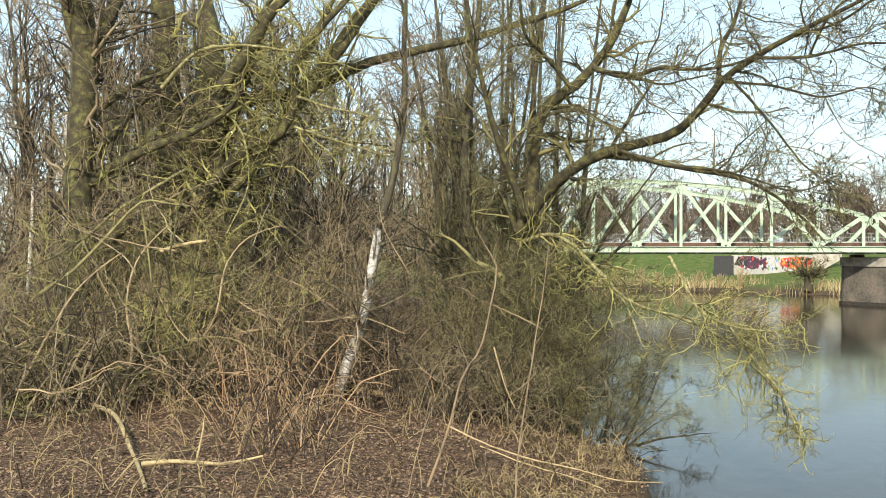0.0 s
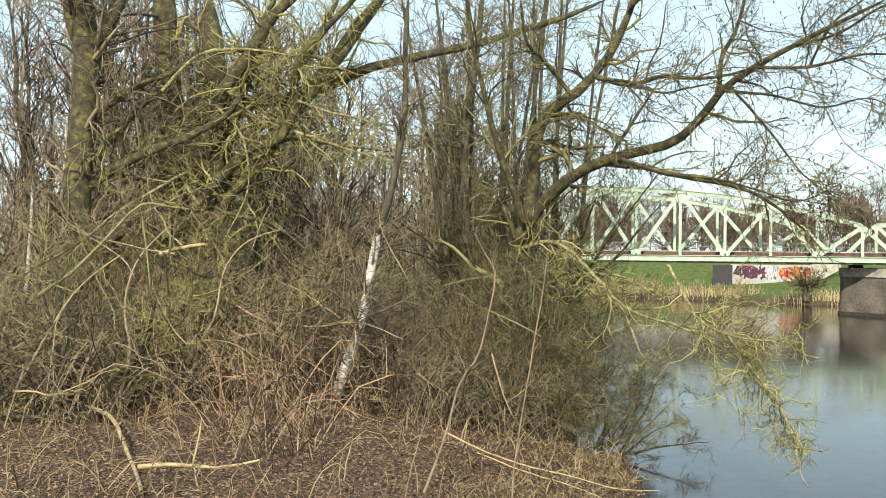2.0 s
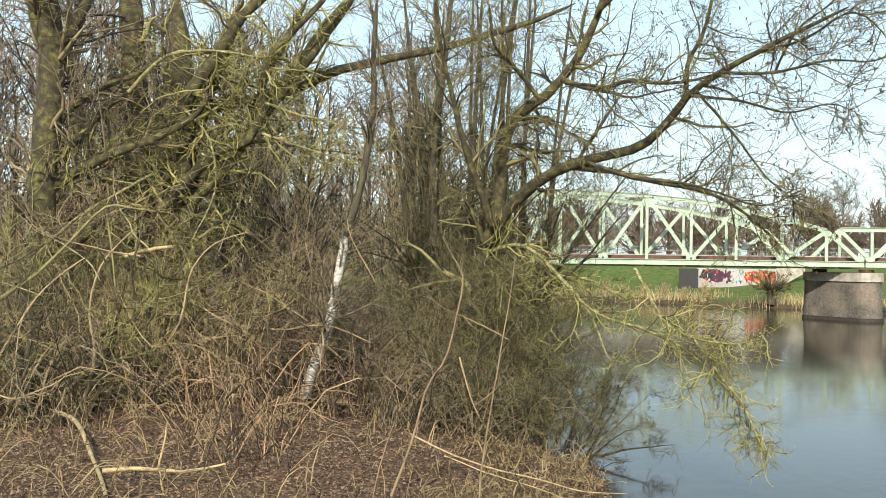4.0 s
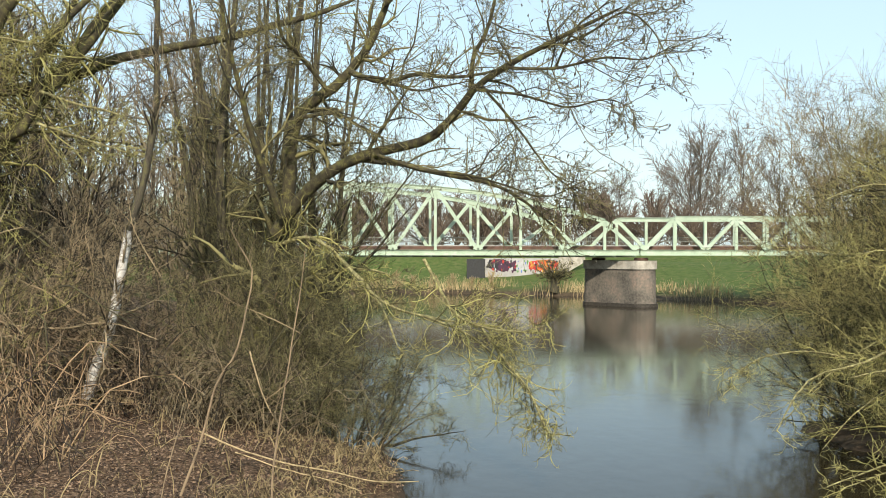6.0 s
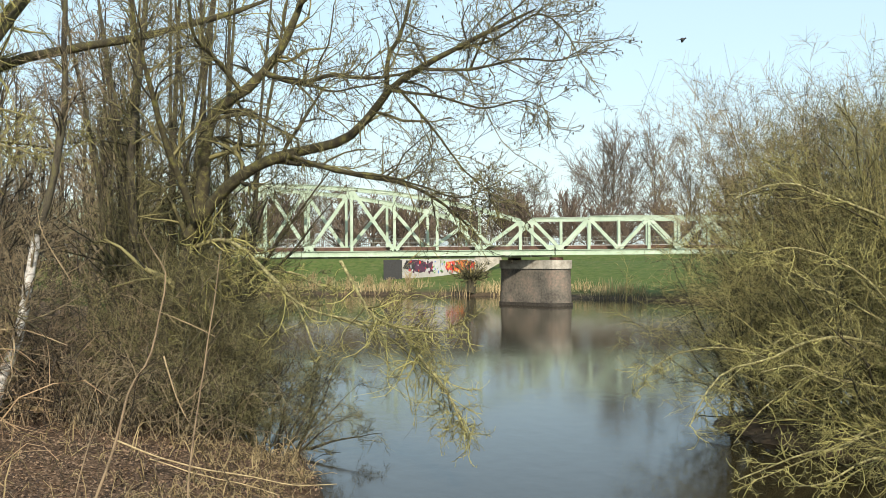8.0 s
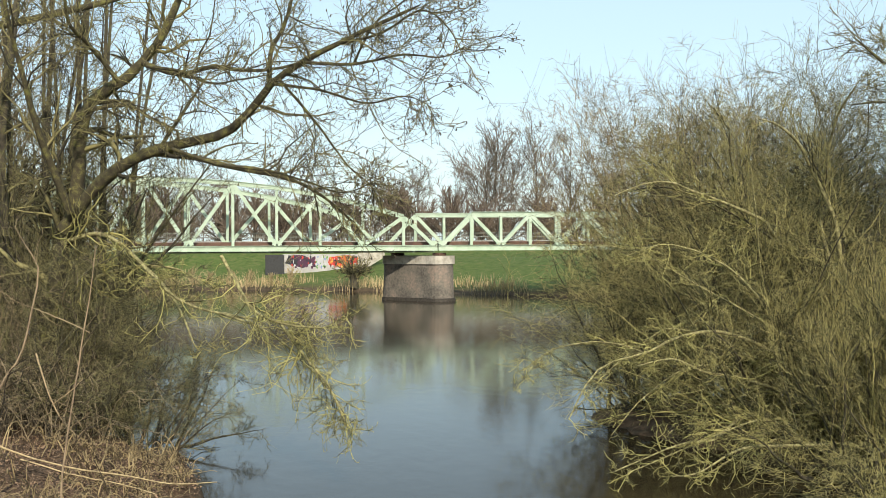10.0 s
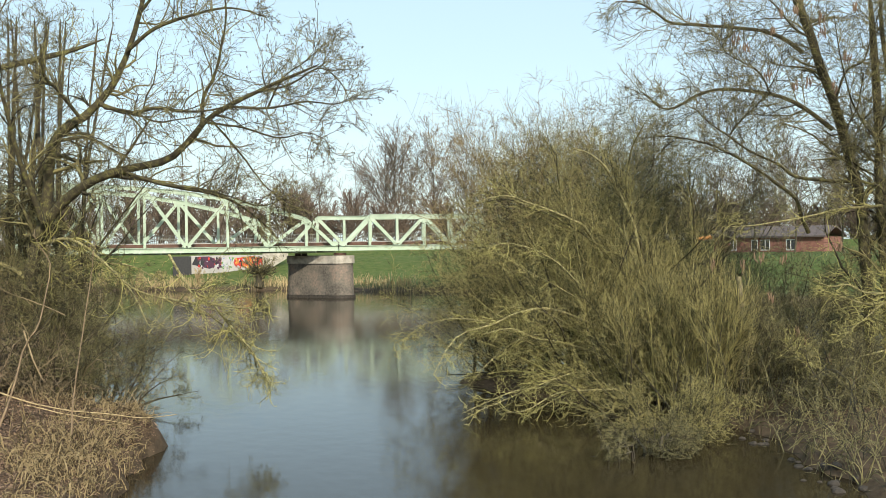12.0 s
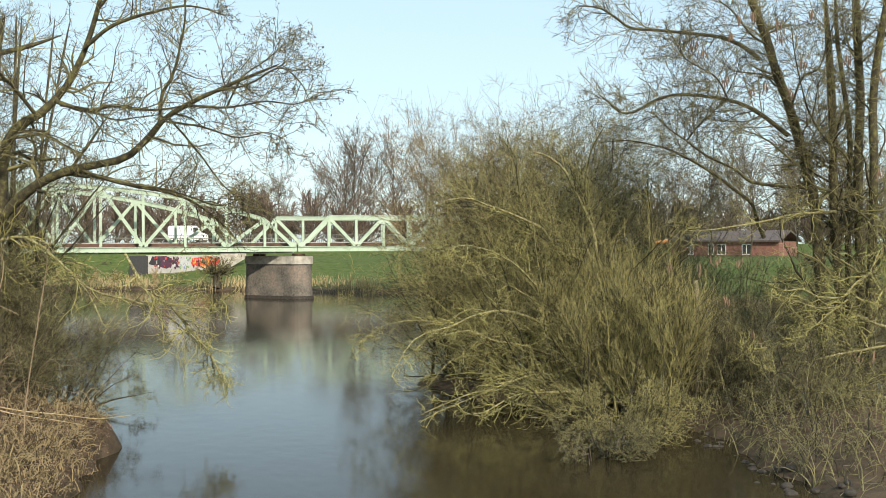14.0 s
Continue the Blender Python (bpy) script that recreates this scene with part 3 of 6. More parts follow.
# the tree that leans out over the river
limb_tree("alder_tree", "bare riverside tree with mossy limbs reaching over water", spot(10.76, -7.16, 29), [
    (path((10.90, -7.44, 29), (10.47, -4.62, 28.92), (10.19, -2.36, 28.85), (9.90, -0.37, 28.77), (9.33, 1.62, 28.69), (9.05, 3.88, 28.62), (8.90, 5.85, 28.54), (8.20, 7.25, 28.46), (6.93, 8.06, 28.38), (5.67, 9.41, 28.31), (4.83, 10.76, 28.23), (4.00, 12.88, 28.15), (3.30, 15.48, 28.08), (2.89, 18.28, 28)), 0.25, 0.05),
    (path((9.81, 0.77, 28.5), (8.77, 2.33, 28.09), (7.49, 3.59, 27.68), (5.81, 4.56, 27.27), (3.86, 5.09, 26.86), (2.21, 5.53, 26.45), (0.85, 6.82, 26.05), (-0.23, 8.15, 25.64), (-1.83, 9.16, 25.23), (-3.66, 10.08, 24.82), (-5.72, 11.05, 24.41), (-7.47, 11.82, 24)), 0.17, 0.03),
    (path((5.81, 4.56, 27.5), (3.86, 4.39, 27.08), (1.94, 3.95, 26.67), (-0.23, 3.50, 26.25), (-1.82, 2.92, 25.83), (-3.40, 1.81, 25.42), (-4.69, 0.45, 25)), 0.085, 0.015),
    (path((-0.01, 7.88, 26), (-0.10, 9.50, 25.8), (-0.77, 10.81, 25.6), (-1.17, 12.37, 25.4), (-1.57, 14.69, 25.2), (-1.30, 16.99, 25)), 0.06, 0.02),
    (path((4.41, 12.09, 28), (2.75, 13.63, 27.38), (0.57, 14.56, 26.75), (-1.83, 15.18, 26.12), (-4.18, 14.75, 25.5)), 0.07, 0.015),
    (path((3.58, 14.45, 28), (1.93, 16.45, 27.33), (0.03, 17.59, 26.67), (-1.83, 18.44, 26)), 0.05, 0.012),
    (path((8.62, 6.55, 28), (6.93, 6.81, 27.67), (5.81, 6.24, 27.33), (4.42, 5.52, 27)), 0.06, 0.03),
    (path((6.09, 8.87, 28), (4.42, 8.42, 27.4), (2.76, 8.79, 26.8), (1.12, 8.60, 26.2), (-0.50, 8.73, 25.6), (-2.09, 9.15, 25)), 0.075, 0.02),
    (path((7.21, 7.93, 28), (8.62, 9.61, 27.33), (9.47, 10.58, 26.67), (9.75, 12.50, 26)), 0.06, 0.03),
    (path((10.18, -0.08, 29), (9.48, 0.34, 28.43), (8.20, 0.62, 27.86), (7.22, 0.20, 27.29), (6.10, -0.93, 26.71), (5.12, -2.06, 26.14), (4.29, -3.46, 25.57), (3.73, -4.85, 25)), 0.06, 0.02, 1),
    (path((6.38, -0.65, 26), (4.42, -2.62, 25.4), (1.95, -3.38, 24.8), (-0.49, -3.68, 24.2), (-2.08, -4.06, 23.6), (-3.66, -4.17, 23)), 0.035, 0.01, 1),
    (path((2.49, -3.30, 24.5), (0.05, -4.37, 24.12), (-1.82, -6.11, 23.75), (-3.13, -7.69, 23.38), (-4.04, -9.24, 23)), 0.03, 0.008, 1),
    (path((9.90, -0.37, 29), (8.63, -1.50, 28.4), (7.50, -1.22, 27.8), (5.82, -0.93, 27.2), (4.15, -1.21, 26.6), (2.49, -2.32, 26)), 0.06, 0.012, 1),
    (path((9.47, 1.62, 28), (10.32, 3.89, 27.6), (11.17, 6.15, 27.2), (11.74, 8.40, 26.8), (12.30, 10.61, 26.4), (12.59, 12.80, 26)), 0.1, 0.03),
    (path((-0.50, 8.27, 25.5), (-1.83, 6.74, 25.3), (-2.88, 5.35, 25.1), (-3.92, 3.97, 24.9), (-5.20, 2.87, 24.7), (-5.71, 1.52, 24.5)), 0.035, 0.008),
    (path((-1.70, 9.08, 25), (-4.18, 8.99, 24.62), (-6.62, 9.48, 24.25), (-8.74, 9.41, 23.88), (-10.17, 10.07, 23.5)), 0.04, 0.008),
    (path((-3.62, 10.01, 25), (-5.79, 10.63, 24.62), (-7.66, 11.63, 24.25), (-8.99, 10.78, 23.88), (-9.79, 9.16, 23.5)), 0.035, 0.008),
    (path((-0.32, 7.99, 25.5), (-2.55, 7.70, 25.12), (-4.75, 7.12, 24.75), (-6.64, 7.50, 24.38), (-7.84, 7.07, 24)), 0.035, 0.008),
    (path((-4.18, 8.99, 25.5), (-5.25, 10.91, 25), (-6.85, 12.19, 24.5), (-7.91, 13.20, 24)), 0.03, 0.01),
    (path((5.91, 8.68, 27), (4.20, 8.55, 26.5), (2.78, 8.00, 26), (1.09, 8.28, 25.5), (-0.31, 8.55, 25)), 0.04, 0.01),
    (path((4.72, 4.76, 26), (2.45, 4.07, 25.7), (0.19, 3.80, 25.4), (-1.77, 3.25, 25.1), (-3.71, 2.69, 24.8), (-5.61, 3.53, 24.5)), 0.04, 0.008),
    (path((2.39, -0.47, 24), (0.95, -2.99, 23.62), (-0.46, -3.80, 23.25), (-2.41, -4.04, 22.88), (-3.92, -3.72, 22.5)), 0.04, 0.008, 1),
    (path((-0.46, -3.80, 24), (-1.88, -5.72, 23.62), (-3.00, -7.07, 23.25), (-3.85, -8.96, 22.88), (-4.18, -9.21, 22.5)), 0.04, 0.008, 1),
], moss_bark, twig_moss, [(17, -1.7, 0.45, 55, 0.0, 0.26, 6, 0.12), (7, 0.5, 0.55, 50, 0.0, 0.28, 4, 0.1), (4, 0.55, 0.6, 50, 0.05, 0.3, 3, 0.1)], 11, catkins=0.16)

# many-stemmed alder beside it
alder = [(path((13.03, -5.76, 33), (12.83, -2.36, 33), (12.46, 1.06, 33), (12.54, 5.03, 33), (12.08, 9.23, 33), (11.73, 13.33, 33)), 0.17, 0.07)]
for dx, top, w in ((-30, -70, 0.1), (-18, -25, 0.11), (12, 30, 0.12), (28, 75, 0.09), (-42, -120, 0.08), (40, 60, 0.07), (5, 95, 0.06), (-8, -95, 0.06), (20, 8, 0.07), (95, 40, 0.07), (120, 110, 0.06), (75, 20, 0.08), (140, 60, 0.05), (60, -30, 0.06), (85, -10, 0.11), (110, 15, 0.1)):
    a = radians(11.3 - dx * 0.0285)
    b = radians(11.3 - (dx + top) * 0.0285)
    alder.append((np.array([(-33.4 * math.sin(a), 33.4 * math.cos(a), 1.3), (-33.6 * math.sin((a * 2 + b) / 3), 33.6 * math.cos(a), 4.5), (-33.8 * math.sin((a + b) / 2), 33.8 * math.cos(b), 8.0), (-34 * math.sin(b), 34 * math.cos(b), 13.0)]), w * 1.35, 0.035))
limb_tree("alder_tree", "bare many-stemmed alder with dark upright stems", spot(13.03, -5.76, 33), alder, bark, twig_dark,
          [(28, -2.0, 0.3, 50, 0.12, 0.24, 5, 0.1), (6, 0.5, 0.55, 44, 0.1, 0.25, 4, 0.12), (4, 0.55, 0.6, 45, 0.1, 0.25, 3, 0.1)], 12)

# old mossy tree with the long level limb
limb_tree("old_willow", "old mossy willow with thick twin stems and long level limb", spot(26.89, -6.14, 30.5), [
    (path((27.03, -7.23, 30.5), (26.89, -3.38, 30.5), (27.10, 1.05, 30.5), (27.15, 5.18, 30.5), (27.41, 9.26, 30.5), (27.67, 12.71, 30.5)), 0.439, 0.293),
    (path((26.48, -3.39, 30.5), (25.93, 1.05, 30.8), (25.47, 5.22, 31.11), (25.11, 8.79, 31.41), (25.37, 12.82, 31.72)), 0.464, 0.366),
    (path((25.11, 3.00, 30.5), (24.42, 5.51, 30.35), (23.73, 8.01, 30.2), (23.04, 9.94, 30.04), (22.06, 12.67, 29.89)), 0.244, 0.146),
    (path((24.84, 5.78, 30.5), (23.87, 7.04, 30.5), (21.37, 7.64, 30.5), (19.69, 8.14, 30.5), (17.71, 9.08, 30.5), (16.01, 9.56, 30.5), (14.30, 9.93, 30.5), (12.02, 10.39, 30.5), (10.32, 10.87, 30.5), (7.49, 11.69, 30.5), (5.39, 12.53, 30.5)), 0.171, 0.0732),
    (path((21.23, 7.56, 30.5), (20.17, 8.30, 30.5), (19.09, 9.67, 30.5), (18.16, 11.03, 30.5), (17.00, 12.65, 30.5)), 0.159, 0.122),
    (path((26.34, -0.06, 30.5), (24.57, 2.45, 30.41), (23.18, 5.20, 30.33), (21.93, 5.69, 30.24), (21.18, 7.09, 30.15), (21.03, 8.62, 30.06), (19.97, 10.56, 29.98), (18.84, 12.75, 29.89)), 0.207, 0.0732),
    (path((25.79, 7.14, 30.5), (23.60, 7.32, 30.09), (21.65, 7.28, 29.69), (19.97, 7.11, 29.28)), 0.061, 0.0183),
    (path((27.14, 7.92, 29.89), (28.48, 7.06, 29.69), (29.81, 5.40, 29.48), (30.85, 4.56, 29.28)), 0.122, 0.061),
    (path((25.24, 9.61, 29.89), (23.59, 9.79, 29.69), (21.65, 9.65, 29.48), (19.97, 9.60, 29.28)), 0.061, 0.0183),
    (path((26.07, 2.99, 29.89), (24.43, 1.89, 29.59), (22.22, 1.34, 29.28), (19.98, -0.35, 28.98), (17.72, -1.78, 28.67)), 0.061, 0.0183),
    (path((23.32, 4.97, 29.89), (21.09, 5.56, 29.69), (18.85, 5.30, 29.48), (16.30, 5.03, 29.28)), 0.0549, 0.0146),
    (path((27.15, 1.05, 29.89), (28.23, -0.06, 29.48), (28.36, -1.44, 29.08), (27.83, -2.82, 28.67)), 0.061, 0.0244, 1),
    (path((27.42, 2.15, 29.28), (28.49, 2.00, 28.82), (28.89, -0.88, 28.37), (29.42, -3.34, 27.91), (30.09, -5.50, 27.45)), 0.0427, 0.0122, 1),
    (path((27.15, 1.88, 29.28), (26.89, -0.89, 28.67), (26.21, -3.39, 28.06), (25.81, -5.89, 27.45)), 0.0366, 0.0122, 1),
    (path((26.07, 1.88, 29.28), (24.57, -0.34, 28.67), (23.75, -2.87, 28.06), (23.06, -5.39, 27.45)), 0.0366, 0.0122, 1),
    (path((26.34, 3.82, 29.28), (27.69, 2.98, 28.82), (29.81, 1.58, 28.37), (31.89, -0.60, 27.91), (33.42, -2.46, 27.45)), 0.0427, 0.0122, 1),
    (path((24.97, 7.16, 29.28), (23.60, 5.53, 28.87), (23.33, 3.02, 28.47), (24.43, 0.49, 28.06)), 0.0366, 0.0122, 1),
    (path((26.64, 0.71, 29.5), (26.05, 1.87, 29.4), (24.83, 3.39, 29.3), (23.21, 5.09, 29.2), (21.93, 5.44, 29.1), (21.21, 6.68, 29.0), (20.95, 7.60, 28.9), (21.14, 8.72, 28.8), (20.52, 9.84, 28.7), (19.40, 11.20, 28.6), (18.11, 12.53, 28.5), (17.29, 13.91, 28.4)), 0.14, 0.07),
    (path((24.79, 1.29, 29.8), (24.28, 2.66, 29.7), (22.66, 4.39, 29.6), (21.21, 6.49, 29.6), (19.75, 8.40, 29.5), (18.63, 9.92, 29.4), (17.53, 11.47, 29.4), (16.76, 12.58, 29.3), (16.16, 13.95, 29.2)), 0.15, 0.09),
    (path((24.77, 3.22, 29.8), (24.88, 7.08, 29.6), (23.63, 9.15, 29.5), (22.75, 10.47, 29.3), (22.03, 11.61, 29.1), (20.92, 12.66, 29.0), (20.36, 13.76, 28.8)), 0.2, 0.1),
    (path((27.54, 7.73, 28.4), (25.99, 9.43, 28.2), (24.39, 9.84, 28.1), (22.77, 9.82, 27.9), (21.40, 9.67, 27.8), (20.57, 9.82, 27.6)), 0.05, 0.012, 1),
    (path((21.06, 5.97, 28.4), (20.23, 5.72, 28.1), (18.56, 5.21, 27.9), (16.86, 4.69, 27.6), (15.17, 4.36, 27.4)), 0.04, 0.01, 1),
    (path((20.95, 7.49, 28.6), (19.42, 7.00, 28.3), (17.74, 6.63, 28.1), (15.76, 5.98, 27.8), (14.62, 5.87, 27.6)), 0.04, 0.01, 1),
], moss_bark, twig_pale, [(15, -1.8, 0.3, 60, -0.08, 0.34, 6, 0.08), (6, 0.55, 0.5, 55, -0.08, 0.36, 4, 0.1), (3, 0.55, 0.6, 50, -0.1, 0.3, 3, 0.1)], 13, fringe=(40, 1.0, twig_pale, 0, 1, 2, 5))

# straight trunk
limb_tree("ash_tree", "straight grey-brown trunk with low arching limbs", spot(31.26, -6.01, 29.3), [
    (path((31.39, -7.07, 29.28), (31.33, -3.31, 29.28), (31.25, -0.33, 29.28), (31.42, 2.38, 29.28), (31.24, 5.09, 29.28), (31.11, 7.77, 29.28), (31.15, 10.15, 29.28), (31.61, 12.73, 29.28)), 0.378, 0.305),
    (path((31.11, 2.93, 29.28), (29.81, 3.90, 29.16), (28.22, 4.83, 29.04), (26.33, 5.61, 28.91), (24.42, 6.76, 28.79), (23.59, 8.01, 28.67)), 0.159, 0.061),
    (path((31.11, 5.63, 29.28), (30.20, 6.79, 29.34), (28.75, 7.86, 29.4), (27.14, 8.59, 29.46), (25.51, 9.87, 29.52)), 0.11, 0.0488),
    (path((31.10, 8.30, 29.28), (30.06, 10.74, 29.59), (29.40, 12.61, 29.89)), 0.195, 0.146),
    (path((31.36, 9.62, 29.28), (31.87, 10.90, 29.28), (32.13, 12.43, 29.28)), 0.171, 0.122),
    (path((31.12, -1.14, 29.28), (29.81, 0.22, 28.67), (29.02, 1.04, 28.06), (28.36, 2.00, 27.45)), 0.0976, 0.0366),
    (path((31.64, -1.68, 28.67), (32.66, -3.28, 28.06), (33.93, -4.32, 27.45), (35.66, -5.31, 26.84)), 0.0732, 0.0366),
], moss_bark, twig_brown, [(20, -1.8, 0.25, 55, 0.05, 0.25, 6, 0.12), (6, 0.55, 0.5, 50, 0.05, 0.28, 4, 0.1), (4, 0.55, 0.6, 45, 0.1, 0.25, 3, 0.1)], 14, fringe=(30, 0.8, twig_moss, 1, 2, 5))

# birch
birch_line = path((18.80, -7.13, 26.7), (18.35, -5.51, 26.7), (17.73, -3.76, 26.7), (17.30, -1.21, 26.7), (16.93, 0.92, 26.7), (16.30, 2.91, 26.7), (15.87, 5.31, 26.7), (15.67, 7.56, 26.7), (15.72, 10.06, 26.7), (15.58, 13.06, 26.7))
limb_tree("birch_tree", "slim leaning birch with white papery bark", spot(18.80, -7.13, 26.7), [(birch_line[:5], 0.13, 0.1), (birch_line[4:], 0.1, 0.055)], birch_bark, twig_brown,
          [(28, -1.4, 0.25, 50, 0.15, 0.16, 6, 0.3), (8, 0.5, 0.5, 40, -0.1, 0.18, 4, 0.1), (3, 0.6, 0.6, 40, -0.2, 0.2, 3, 0.1)], 15)

for k, (line, r) in enumerate(((path((33.72, -2.19, 34), (33.62, -0.05, 34), (33.54, 1.55, 34), (33.49, 3.2, 34)), 0.06), (path((26.13, -0.90, 33), (25.94, 0.49, 33), (25.80, 3.00, 33), (25.57, 5.77, 33), (25.46, 8.78, 33)), 0.1), (path((32.20, -2.21, 36), (32.15, -0.05, 36), (31.99, 2.92, 36), (31.88, 6.41, 36)), 0.07))):
    limb_tree("birch_tree", "slender pale birch standing in the wood", tuple(line[0]), [(line, r, r * 0.6)], birch_bark, twig_brown,
              [(12, -1.2, 0.25, 50, 0.15, 0.16, 5, 0.4), (4, 0.5, 0.5, 40, 0.0, 0.18, 3, 0.1), (3, 0.6, 0.6, 40, 0.0, 0.2, 3, 0.1)], 150 + k)

